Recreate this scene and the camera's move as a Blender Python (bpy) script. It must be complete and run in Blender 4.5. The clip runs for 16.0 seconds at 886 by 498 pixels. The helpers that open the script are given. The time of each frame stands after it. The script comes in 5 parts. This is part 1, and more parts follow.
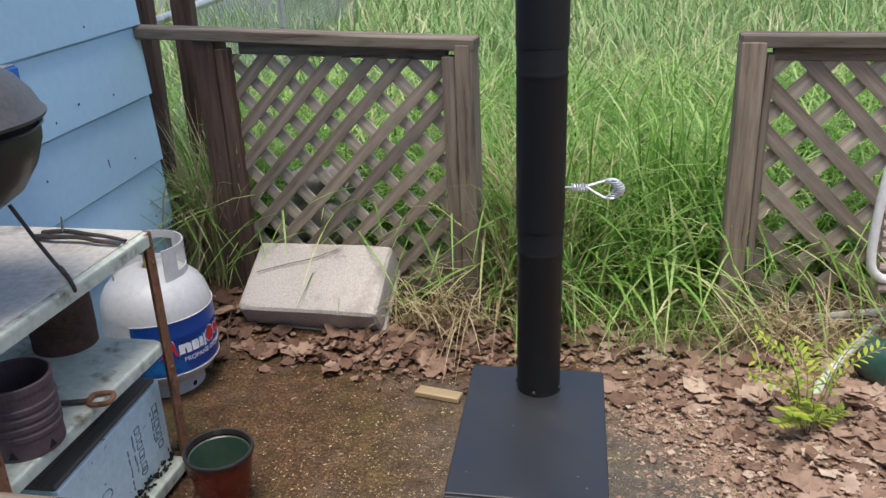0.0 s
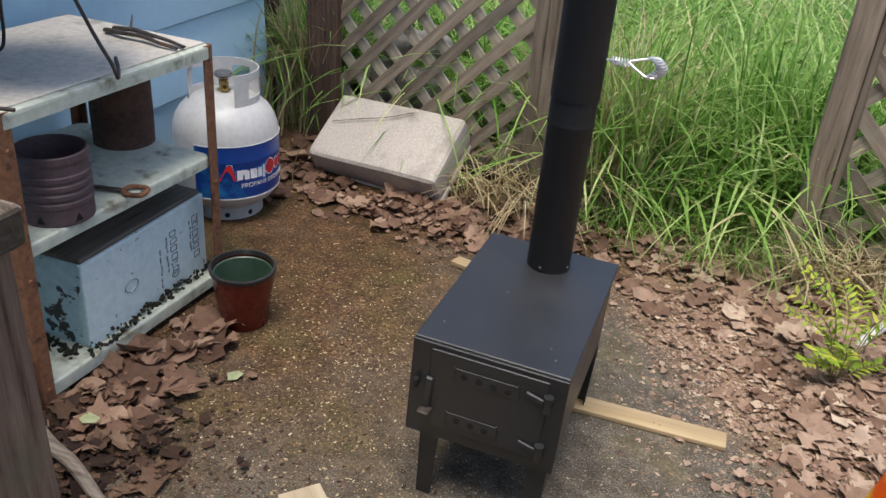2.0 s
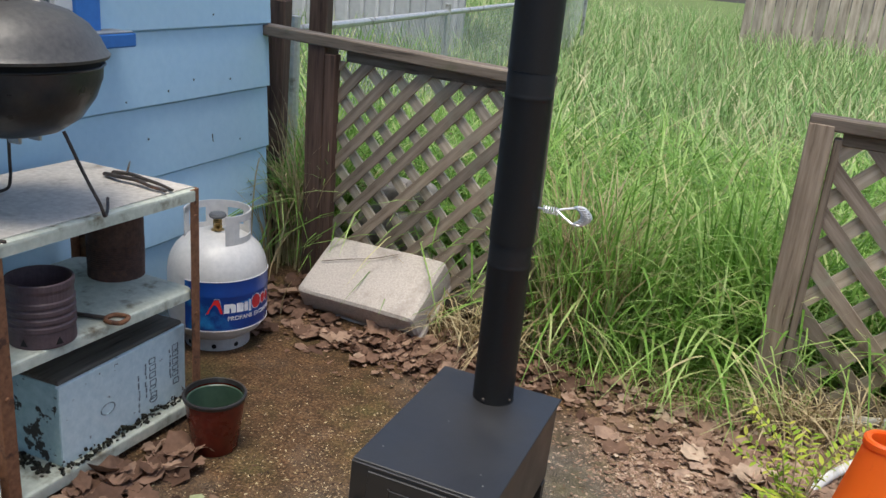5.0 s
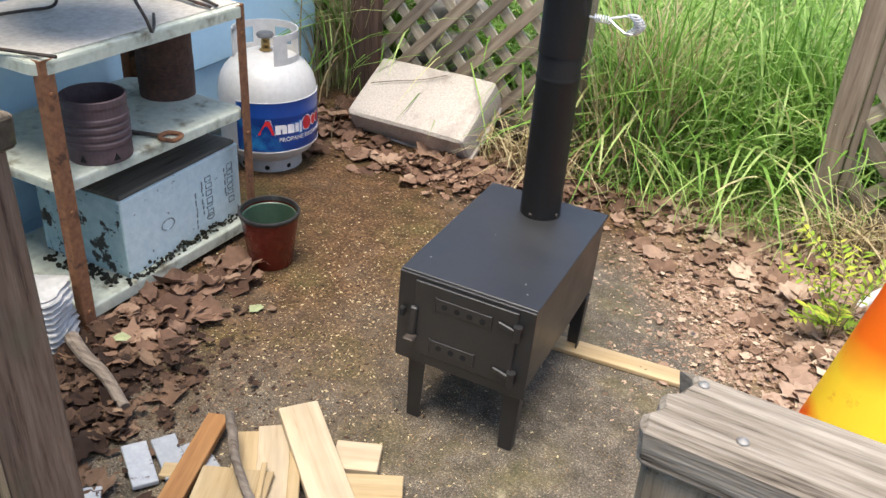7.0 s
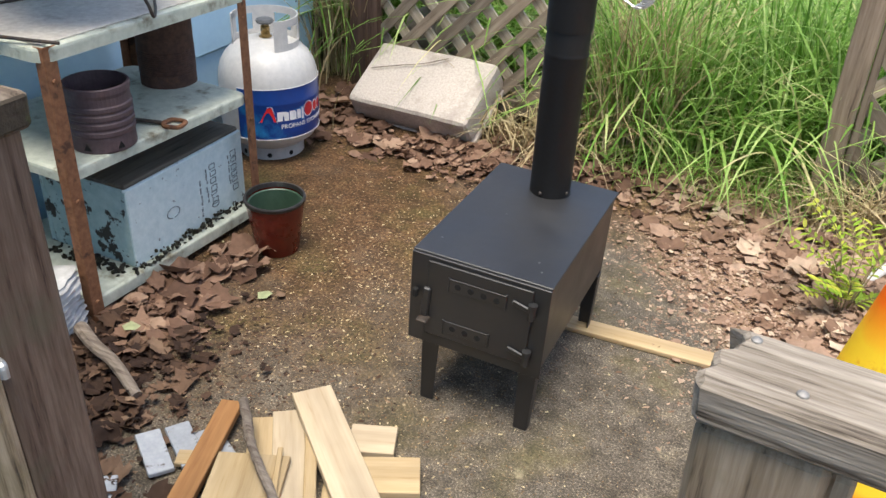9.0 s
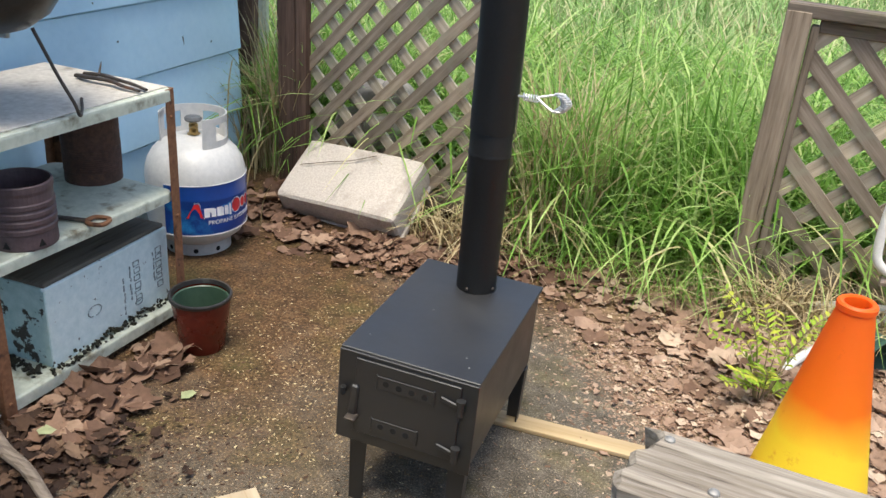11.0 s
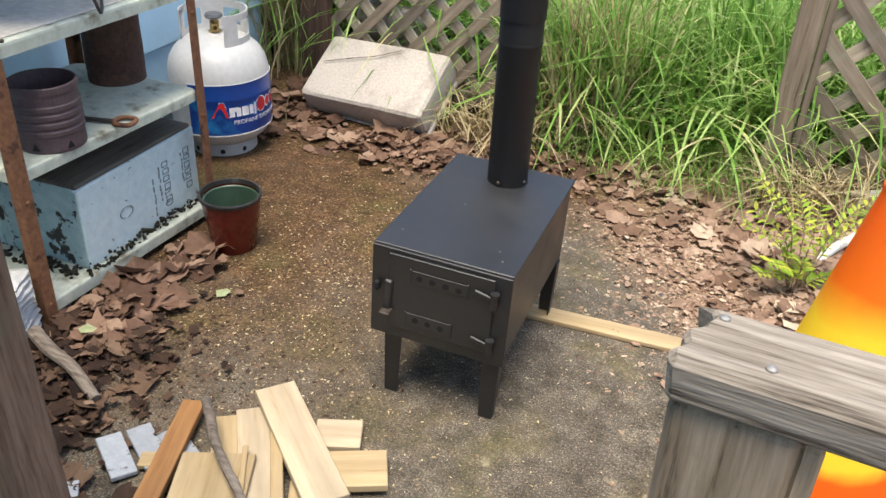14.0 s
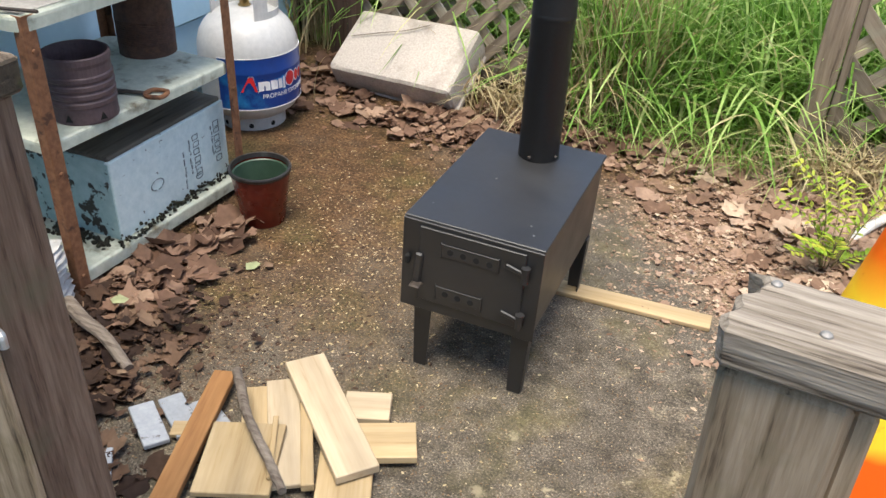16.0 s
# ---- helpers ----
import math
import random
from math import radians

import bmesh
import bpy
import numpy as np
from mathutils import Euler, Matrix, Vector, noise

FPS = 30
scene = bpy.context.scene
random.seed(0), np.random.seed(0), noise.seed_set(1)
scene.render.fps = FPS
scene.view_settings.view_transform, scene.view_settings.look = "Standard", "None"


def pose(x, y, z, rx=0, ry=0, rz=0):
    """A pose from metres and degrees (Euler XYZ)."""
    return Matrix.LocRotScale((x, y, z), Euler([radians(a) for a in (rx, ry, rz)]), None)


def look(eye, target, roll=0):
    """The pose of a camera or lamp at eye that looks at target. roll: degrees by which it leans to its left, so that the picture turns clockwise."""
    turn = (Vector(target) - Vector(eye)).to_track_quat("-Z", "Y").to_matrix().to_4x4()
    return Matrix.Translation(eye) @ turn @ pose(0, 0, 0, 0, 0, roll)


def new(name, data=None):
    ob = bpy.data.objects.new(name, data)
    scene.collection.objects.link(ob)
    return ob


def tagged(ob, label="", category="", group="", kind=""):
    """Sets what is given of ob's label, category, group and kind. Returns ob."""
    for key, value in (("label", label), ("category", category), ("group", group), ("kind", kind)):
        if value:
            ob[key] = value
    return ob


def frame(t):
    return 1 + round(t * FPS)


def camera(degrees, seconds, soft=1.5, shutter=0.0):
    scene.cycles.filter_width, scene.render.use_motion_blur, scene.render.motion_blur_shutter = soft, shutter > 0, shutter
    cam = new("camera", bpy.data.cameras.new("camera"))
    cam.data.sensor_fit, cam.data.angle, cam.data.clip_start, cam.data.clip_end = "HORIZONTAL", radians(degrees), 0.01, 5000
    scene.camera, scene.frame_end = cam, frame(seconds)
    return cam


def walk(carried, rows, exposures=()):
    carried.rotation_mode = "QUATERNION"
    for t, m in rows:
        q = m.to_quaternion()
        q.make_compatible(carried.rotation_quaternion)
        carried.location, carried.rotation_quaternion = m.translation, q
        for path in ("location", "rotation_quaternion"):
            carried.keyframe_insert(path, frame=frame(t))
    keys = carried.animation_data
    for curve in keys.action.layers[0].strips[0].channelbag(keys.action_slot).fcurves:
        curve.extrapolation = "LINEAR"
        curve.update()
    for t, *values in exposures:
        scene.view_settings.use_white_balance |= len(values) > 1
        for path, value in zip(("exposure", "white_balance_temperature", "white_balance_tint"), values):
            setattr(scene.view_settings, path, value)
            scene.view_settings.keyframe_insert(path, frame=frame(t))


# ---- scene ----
cam = camera(54.0, 16.0)
PATH = [
    (0, (0.215, -1.175, 1.264), (-0.089, 0.658, 0.523), -2.8),
    (0.5, (0.235, -1.234, 1.228), (-0.076, 0.559, 0.398), 0.6),
    (1, (0.274, -1.275, 1.203), (-0.033, 0.494, 0.321), 3.3),
    (1.5, (0.357, -1.226, 1.175), (-0.014, 0.523, 0.279), 5.6),
    (2, (0.423, -1.156, 1.164), (-0.136, 0.524, 0.233), 4.6),
    (2.5, (0.444, -1.154, 1.161), (-0.126, 0.507, 0.203), 4.6),
    (3, (0.466, -1.207, 1.172), (-0.1, 0.459, 0.221), 4.3),
    (3.5, (0.489, -1.256, 1.182), (-0.068, 0.507, 0.419), 5.2),
    (3.7, (0.497, -1.265, 1.192), (-0.018, 0.556, 0.546), 5.8),
    (5.8, (0.667, -1.198, 1.21), (-0.102, 0.533, 0.566), 4.4),
    (6, (0.669, -1.205, 1.21), (-0.089, 0.498, 0.484), 4.0),
    (6.5, (0.648, -1.219, 1.195), (-0.076, 0.408, 0.285), 3.8),
    (7, (0.635, -1.229, 1.179), (-0.078, 0.357, 0.191), 3.6),
    (7.5, (0.617, -1.233, 1.165), (-0.089, 0.35, 0.166), 3.2),
    (8, (0.608, -1.234, 1.154), (-0.092, 0.348, 0.151), 2.6),
    (8.2, (0.608, -1.234, 1.151), (-0.095, 0.343, 0.141), 2.4),
    (10.3, (0.613, -1.252, 1.165), (-0.047, 0.378, 0.212), 3.3),
    (10.5, (0.614, -1.251, 1.166), (-0.032, 0.413, 0.264), 3.6),
    (11, (0.616, -1.249, 1.172), (0.019, 0.478, 0.36), 4.2),
    (11.5, (0.612, -1.248, 1.172), (0.006, 0.491, 0.391), 4.2),
    (12, (0.607, -1.243, 1.166), (-0.004, 0.478, 0.35), 3.6),
    (12.5, (0.603, -1.24, 1.161), (0.012, 0.435, 0.24), 3.4),
    (13, (0.604, -1.242, 1.158), (0.021, 0.394, 0.166), 3.2),
    (13.5, (0.604, -1.245, 1.155), (0.016, 0.378, 0.145), 2.9),
    (14, (0.6, -1.247, 1.153), (0.0, 0.367, 0.136), 2.6),
    (14.5, (0.596, -1.25, 1.152), (-0.01, 0.359, 0.129), 2.5),
    (15, (0.594, -1.252, 1.15), (-0.017, 0.35, 0.121), 2.6),
    (15.5, (0.591, -1.256, 1.147), (-0.031, 0.337, 0.108), 2.5),
    (16, (0.587, -1.254, 1.141), (-0.05, 0.318, 0.082), 2.3),
]
EXPOSURES = [
    (0, 0.62, 6150, 12),
    (0.5, 1, 6050, 13),
    (1, 1, 6300, 11),
    (1.5, 0.66, 6300, 11),
    (2, 0.61, 6300, 11),
    (2.7, 1, 6300, 11),
    (3.5, 1.15, 6400, 9),
    (5.8, 0.36, 6300, 11),
    (6.2, 0.8, 6367, 10.8),
    (6.6, 1.08, 6433, 10.7),
    (7, 1.2, 6500, 10.5),
    (8, 1.12, 6500, 10.5),
    (10.5, 1.06, 6500, 8),
    (11.5, 1, 6500, 8),
    (12, 0.9, 6500, 8.5),
    (12.5, 1.06, 6500, 9),
    (13, 1.12, 6550, 9),
    (16, 1.15, 6550, 9),
]
walk(cam, [(t, look(eye, target, roll)) for t, eye, target, roll in PATH], EXPOSURES)

SKY, SUN = 0.15, 2.4
LPX, LPY, LPZ = -0.121, -0.707, 0.839
CX, CY, CH = 0.793, -0.127, 0.674

# ---------------------------------------------------------------- light
world = bpy.data.worlds.new("sky")
scene.world = world
world.use_nodes = True
wn = world.node_tree
sky = wn.nodes.new("ShaderNodeTexSky")
sky.sky_type = "NISHITA"
sky.sun_disc = False
sky.sun_elevation, sky.sun_rotation = radians(76), radians(180)
sky.dust_density = 3.0
sky.ozone_density = 0.6
wn.links.new(sky.outputs[0], wn.nodes["Background"].inputs[0])
wn.nodes["Background"].inputs[1].default_value = SKY
sun = new("sun", bpy.data.lights.new("sun", "SUN"))
sun.data.energy, sun.data.angle, sun.data.color = SUN, radians(30), (1.0, 0.93, 0.80)
sun.matrix_world = look((0.0, -0.9, 6.2), (0, 0.6, 0))

# ---------------------------------------------------------------- material kit
def nt(name):
    m = bpy.data.materials.new(name)
    m.use_nodes = True
    return m, m.node_tree.nodes, m.node_tree.links, m.node_tree.nodes["Principled BSDF"]


def ramp(n, stops, mode="LINEAR"):
    r = n.new("ShaderNodeValToRGB")
    r.color_ramp.interpolation = mode
    els = r.color_ramp.elements
    while len(els) < len(stops):
        els.new(0.5)
    for e, (p, c) in zip(els, stops):
        e.position, e.color = p, (*c, 1)
    return r


def noise_tex(n, l, co, scale, detail=4, rough=0.6, stretch=None):
    t = n.new("ShaderNodeTexNoise")
    t.inputs["Scale"].default_value, t.inputs["Detail"].default_value, t.inputs["Roughness"].default_value = scale, detail, rough
    if stretch:
        mp = n.new("ShaderNodeMapping")
        mp.inputs["Scale"].default_value = stretch
        l.new(co, mp.inputs["Vector"])
        co = mp.outputs["Vector"]
    l.new(co, t.inputs["Vector"])
    return t.outputs["Fac"]


def mix(n, l, fac, a, b, mode="MIX"):
    x = n.new("ShaderNodeMix")
    x.data_type, x.blend_type = "RGBA", mode
    for sock, v in ((x.inputs["Factor"], fac), (x.inputs["A"], a), (x.inputs["B"], b)):
        if hasattr(v, "is_linked"):
            l.new(v, sock)
        elif isinstance(v, (int, float)):
            sock.default_value = v
        else:
            sock.default_value = (*v, 1)
    return x.outputs["Result"]


def bump(n, l, bsdf, height, strength=0.4, dist=0.002):
    b = n.new("ShaderNodeBump")
    b.inputs["Strength"].default_value, b.inputs["Distance"].default_value = strength, dist
    l.new(height, b.inputs["Height"])
    l.new(b.outputs["Normal"], bsdf.inputs["Normal"])


def surface(name, c1, c2, dirt, scale=30, big=4, rough=0.6, metal=0.0, dirt_at=0.58, bump_s=0.3, dist=0.002, stretch=None, spread=0.08, coord="Object", spec=0.5):
    """Grain between two colours, larger stains over it, fine relief."""
    m, n, l, b = nt(name)
    co = n.new("ShaderNodeTexCoord").outputs[coord]
    fine = noise_tex(n, l, co, scale, 5, 0.65, stretch)
    col = ramp(n, [(0.35, c1), (0.65, c2)])
    l.new(fine, col.inputs[0])
    large = noise_tex(n, l, co, big, 6, 0.62)
    edge = ramp(n, [(dirt_at, (0, 0, 0)), (dirt_at + spread, (1, 1, 1))])
    l.new(large, edge.inputs[0])
    c = mix(n, l, edge.outputs[0], col.outputs[0], dirt)
    info = n.new("ShaderNodeObjectInfo").outputs["Random"]
    shade = ramp(n, [(0, (0.82, 0.82, 0.82)), (1, (1.12, 1.1, 1.08))])
    l.new(info, shade.inputs[0])
    l.new(mix(n, l, 1.0, c, shade.outputs[0], "MULTIPLY"), b.inputs["Base Color"])
    rr = ramp(n, [(0.3, (rough - 0.1,) * 3), (0.7, (min(1, rough + 0.1),) * 3)])
    l.new(large, rr.inputs[0])
    l.new(rr.outputs[0], b.inputs["Roughness"])
    b.inputs["Metallic"].default_value = metal
    b.inputs["Specular IOR Level"].default_value = spec
    bump(n, l, b, fine, bump_s, dist)
    return m


def wood(name, c1, c2, dark, green=None, axis=0, rough=0.85, grain=60.0, bump_s=0.6, vary=0.24):
    """Weathered or fresh timber with the grain along one axis."""
    m, n, l, b = nt(name)
    co = n.new("ShaderNodeTexCoord").outputs["Object"]
    st = [1.0, 1.0, 1.0]
    st[axis] = 0.06
    lines = noise_tex(n, l, co, grain, 4, 0.7, st)
    st2 = [1.0, 1.0, 1.0]
    st2[axis] = 0.25
    blotch = noise_tex(n, l, co, 9.0, 4, 0.6, st2)
    col = ramp(n, [(0.30, dark), (0.42, c1), (0.68, c2)])
    l.new(lines, col.inputs[0])
    tone = ramp(n, [(0.3, (0.68, 0.66, 0.64)), (0.7, (1.15, 1.13, 1.1))])
    l.new(blotch, tone.inputs[0])
    c = mix(n, l, 1.0, col.outputs[0], tone.outputs[0], "MULTIPLY")
    if green:
        patch = noise_tex(n, l, co, 6.0, 5, 0.6)
        g = ramp(n, [(0.55, (0, 0, 0)), (0.68, (0.8, 0.8, 0.8))])
        l.new(patch, g.inputs[0])
        c = mix(n, l, g.outputs[0], c, green)
    info = n.new("ShaderNodeObjectInfo").outputs["Random"]
    shade = ramp(n, [(0, (1 - vary * 1.15,) * 3), (1, (1 + vary * 0.83, 1 + vary * 0.7, 1 + vary * 0.5))])
    l.new(info, shade.inputs[0])
    l.new(mix(n, l, 1.0, c, shade.outputs[0], "MULTIPLY"), b.inputs["Base Color"])
    b.inputs["Roughness"].default_value = rough
    b.inputs["Specular IOR Level"].default_value = 0.3
    bump(n, l, b, lines, bump_s, 0.002)
    return m


def leafy(name, stops, rough=0.6, trans=0.25):
    """Foliage: each blade or leaf takes its own tone; some light comes through."""
    m, n, l, b = nt(name)
    r = ramp(n, stops)
    seedv = n.new("ShaderNodeMath")
    seedv.operation = "ADD"
    l.new(n.new("ShaderNodeNewGeometry").outputs["Random Per Island"], seedv.inputs[0])
    l.new(n.new("ShaderNodeObjectInfo").outputs["Random"], seedv.inputs[1])
    wrap = n.new("ShaderNodeMath")
    wrap.operation = "FRACT"
    l.new(seedv.outputs[0], wrap.inputs[0])
    l.new(wrap.outputs[0], r.inputs[0])
    co = n.new("ShaderNodeTexCoord").outputs["Object"]
    f = noise_tex(n, l, co, 45, 3, 0.6)
    tone = ramp(n, [(0.3, (0.78, 0.78, 0.78)), (0.7, (1.15, 1.15, 1.15))])
    l.new(f, tone.inputs[0])
    c = mix(n, l, 1.0, r.outputs[0], tone.outputs[0], "MULTIPLY")
    l.new(c, b.inputs["Base Color"])
    b.inputs["Roughness"].default_value = rough
    b.inputs["Specular IOR Level"].default_value = 0.3
    tr = n.new("ShaderNodeBsdfTranslucent")
    l.new(c, tr.inputs["Color"])
    ms = n.new("ShaderNodeMixShader")
    ms.inputs[0].default_value = trans
    l.new(b.outputs[0], ms.inputs[1])
    l.new(tr.outputs[0], ms.inputs[2])
    l.new(ms.outputs[0], n["Material Output"].inputs["Surface"])
    return m


def ground_material():
    """Old concrete under moss stain and crumbs, running out into leaf mould."""
    m, n, l, b = nt("concrete_and_soil")
    co = n.new("ShaderNodeTexCoord").outputs["Object"]
    grit = noise_tex(n, l, co, 230, 4, 0.82)
    conc = ramp(n, [(0.32, (0.026, 0.023, 0.019)), (0.46, (0.086, 0.077, 0.064)), (0.56, (0.140, 0.126, 0.104)), (0.66, (0.36, 0.315, 0.245))])
    l.new(grit, conc.inputs[0])
    crumbs = noise_tex(n, l, co, 120, 4, 0.7)
    mould = ramp(n, [(0.30, (0.022, 0.012, 0.006)), (0.46, (0.072, 0.040, 0.019)), (0.58, (0.130, 0.076, 0.038)), (0.72, (0.30, 0.205, 0.115))])
    l.new(crumbs, mould.inputs[0])
    drift = ramp(n, [(0.30, (0.085, 0.053, 0.033)), (0.46, (0.205, 0.140, 0.089)), (0.60, (0.315, 0.230, 0.150)), (0.74, (0.54, 0.43, 0.29))])
    l.new(crumbs, drift.inputs[0])
    # brown stain lies to the west and north, bare grey concrete to the south-east
    sep = n.new("ShaderNodeSeparateXYZ")
    l.new(co, sep.inputs[0])

    def axis_ramp(sock, a, b2):
        mr = n.new("ShaderNodeMapRange")
        mr.inputs["From Min"].default_value, mr.inputs["From Max"].default_value = a, b2
        l.new(sock, mr.inputs["Value"])
        return mr.outputs[0]

    def math_n(op, a, c):
        q = n.new("ShaderNodeMath")
        q.operation = op
        for i, v in enumerate((a, c)):
            if isinstance(v, (int, float)):
                q.inputs[i].default_value = v
            else:
                l.new(v, q.inputs[i])
        return q.outputs[0]
    wob = noise_tex(n, l, co, 5.0, 6, 0.65)
    west = axis_ramp(sep.outputs[0], 0.25, -0.45)
    north = axis_ramp(sep.outputs[1], -0.45, 0.35)
    stain = math_n("MULTIPLY", west, north)
    stain = math_n("ADD", math_n("MULTIPLY", stain, 1.1), math_n("MULTIPLY", math_n("SUBTRACT", wob, 0.5), 2.2))
    slant = math_n("ADD", sep.outputs[0], math_n("MULTIPLY", sep.outputs[1], 0.8))
    east = math_n("ADD", axis_ramp(slant, 0.86, 1.08), math_n("MULTIPLY", math_n("SUBTRACT", wob, 0.5), 1.6))
    back = math_n("ADD", axis_ramp(sep.outputs[1], 0.72, 1.05), math_n("MULTIPLY", math_n("SUBTRACT", wob, 0.5), 1.6))
    front = math_n("ADD", axis_ramp(sep.outputs[0], -0.42, -0.62), math_n("MULTIPLY", math_n("SUBTRACT", wob, 0.5), 1.2))
    soil = math_n("MAXIMUM", math_n("MAXIMUM", east, back), math_n("MAXIMUM", front, stain))
    clampn = n.new("ShaderNodeClamp")
    l.new(soil, clampn.inputs[0])
    litter = mix(n, l, axis_ramp(sep.outputs[0], 0.15, 0.45), mould.outputs[0], drift.outputs[0])
    c = mix(n, l, clampn.outputs[0], conc.outputs[0], litter)
    # olive moss film
    mossn = noise_tex(n, l, co, 3.2, 5, 0.65)
    mm = ramp(n, [(0.50, (0, 0, 0)), (0.66, (0.75, 0.75, 0.75))])
    l.new(mossn, mm.inputs[0])
    film = math_n("MULTIPLY", mm.outputs[0], math_n("MULTIPLY", west, axis_ramp(sep.outputs[1], 0.1, 0.55)))
    c = mix(n, l, film, c, (0.046, 0.032, 0.010))
    # broad damp and dry patches
    damp = noise_tex(n, l, co, 17, 6, 0.74)
    tone = ramp(n, [(0.34, (0.52, 0.48, 0.43)), (0.50, (0.90, 0.87, 0.83)), (0.66, (1.45, 1.38, 1.28))])
    l.new(damp, tone.inputs[0])
    c = mix(n, l, 1.0, c, tone.outputs[0], "MULTIPLY")
    # crumbled pale lichen spots on the bare slab
    spot = n.new("ShaderNodeTexVoronoi")
    spot.inputs["Scale"].default_value = 11.0
    warp = n.new("ShaderNodeVectorMath")
    warp.operation = "MULTIPLY_ADD"
    warp.inputs[1].default_value = (0.035, 0.035, 0.0)
    wn2 = n.new("ShaderNodeTexNoise")
    wn2.inputs["Scale"].default_value, wn2.inputs["Detail"].default_value = 60.0, 4.0
    l.new(co, wn2.inputs["Vector"])
    l.new(wn2.outputs["Color"], warp.inputs[0])
    l.new(co, warp.inputs[2])
    l.new(warp.outputs[0], spot.inputs["Vector"])
    sp = ramp(n, [(0.10, (0.75, 0.75, 0.75)), (0.20, (0, 0, 0))])
    l.new(spot.outputs["Distance"], sp.inputs[0])
    bare = math_n("MULTIPLY", axis_ramp(sep.outputs[0], 0.12, 0.32), axis_ramp(sep.outputs[1], 0.25, -0.05))
    broken = ramp(n, [(0.47, (0, 0, 0)), (0.55, (1, 1, 1))])
    l.new(noise_tex(n, l, co, 26, 4, 0.7), broken.inputs[0])
    c = mix(n, l, math_n("MULTIPLY", math_n("MULTIPLY", sp.outputs[0], broken.outputs[0]), bare), c, (0.42, 0.36, 0.24))
    # meadow soil past the fence line
    mead = math_n("ADD", axis_ramp(sep.outputs[1], 1.45, 1.9), math_n("MULTIPLY", math_n("SUBTRACT", wob, 0.5), 1.0))
    cl2 = n.new("ShaderNodeClamp")
    l.new(mead, cl2.inputs[0])
    turf = ramp(n, [(0.3, (0.05, 0.07, 0.02)), (0.6, (0.14, 0.20, 0.055)), (0.75, (0.30, 0.29, 0.13))])
    l.new(crumbs, turf.inputs[0])
    c = mix(n, l, cl2.outputs[0], c, turf.outputs[0])
    l.new(c, b.inputs["Base Color"])
    b.inputs["Roughness"].default_value = 0.9
    b.inputs["Specular IOR Level"].default_value = 0.25
    bump(n, l, b, math_n("ADD", grit, crumbs), 0.8, 0.003)
    return m


M_GROUND = ground_material()
M_SIDING = surface("painted_siding", (0.43, 0.66, 0.83), (0.47, 0.70, 0.86), (0.35, 0.54, 0.68), 40, 5, 0.6, dirt_at=0.66, bump_s=0.15)
M_TRIM = surface("blue_trim_paint", (0.03, 0.16, 0.50), (0.04, 0.19, 0.56), (0.03, 0.10, 0.30), 30, 6, 0.5, dirt_at=0.66)
M_SILLTOP = surface("dusty_sill", (0.20, 0.24, 0.28), (0.27, 0.30, 0.33), (0.12, 0.13, 0.13), 60, 8, 0.8)
M_WHITE = surface("white_sash_paint", (0.72, 0.72, 0.70), (0.80, 0.80, 0.78), (0.5, 0.48, 0.44), 30, 6, 0.5, dirt_at=0.68)
M_BLACK = surface("stove_black", (0.0062, 0.0066, 0.008), (0.009, 0.0094, 0.011), (0.0125, 0.013, 0.0145), 420, 5, 0.50, dirt_at=0.62, bump_s=0.10, dist=0.0006, spec=0.95)
M_PIPE = surface("pipe_black", (0.007, 0.007, 0.0075), (0.010, 0.010, 0.0105), (0.013, 0.013, 0.013), 300, 6, 0.50, dirt_at=0.6, bump_s=0.15, dist=0.0005, spec=0.35)
# Near-black for the latch knob and for openings painted dark in place of shade.
M_HOLE = surface("hole_shade_black", (0.004, 0.004, 0.004), (0.007, 0.007, 0.007), (0.01, 0.01, 0.01), 60, 5, 0.9)
M_CHROME = surface("bright_wire", (0.70, 0.71, 0.72), (0.80, 0.81, 0.82), (0.55, 0.55, 0.55), 80, 9, 0.38, metal=0.7)
M_POSTWOOD = wood("dark_post_wood", (0.085, 0.052, 0.040), (0.150, 0.098, 0.076), (0.035, 0.022, 0.017), None, 2)
M_GREYPOST = wood("grey_post_wood", (0.205, 0.166, 0.128), (0.31, 0.262, 0.208), (0.09, 0.068, 0.052), None, 2)
M_RAIL = wood("rail_wood", (0.145, 0.120, 0.097), (0.24, 0.205, 0.168), (0.05, 0.040, 0.032), (0.12, 0.122, 0.07), 0)
M_SLAT = wood("lattice_wood", (0.235, 0.192, 0.150), (0.365, 0.312, 0.255), (0.11, 0.083, 0.063), (0.27, 0.26, 0.20), 0)
M_SLATPALE = wood("lattice_wood_pale", (0.40, 0.35, 0.27), (0.56, 0.50, 0.41), (0.21, 0.17, 0.125), (0.34, 0.34, 0.25), 0)
M_CAP = wood("silver_cap_wood", (0.255, 0.220, 0.180), (0.51, 0.465, 0.405), (0.050, 0.038, 0.028), (0.21, 0.190, 0.130), 0, grain=120, bump_s=1.0)
M_NEARPOST = wood("near_post_wood", (0.30, 0.230, 0.155), (0.52, 0.42, 0.31), (0.065, 0.046, 0.032), (0.21, 0.185, 0.095), 2, grain=95, bump_s=0.9)
M_CAPWEST = wood("brown_grey_cap_wood", (0.125, 0.100, 0.080), (0.25, 0.215, 0.18), (0.04, 0.031, 0.024), (0.10, 0.095, 0.055), 0, grain=75, bump_s=1.0)
M_REDPOST = wood("brown_post_wood", (0.185, 0.122, 0.088), (0.30, 0.215, 0.162), (0.075, 0.047, 0.034), (0.15, 0.135, 0.085), 2, grain=110, bump_s=0.8)
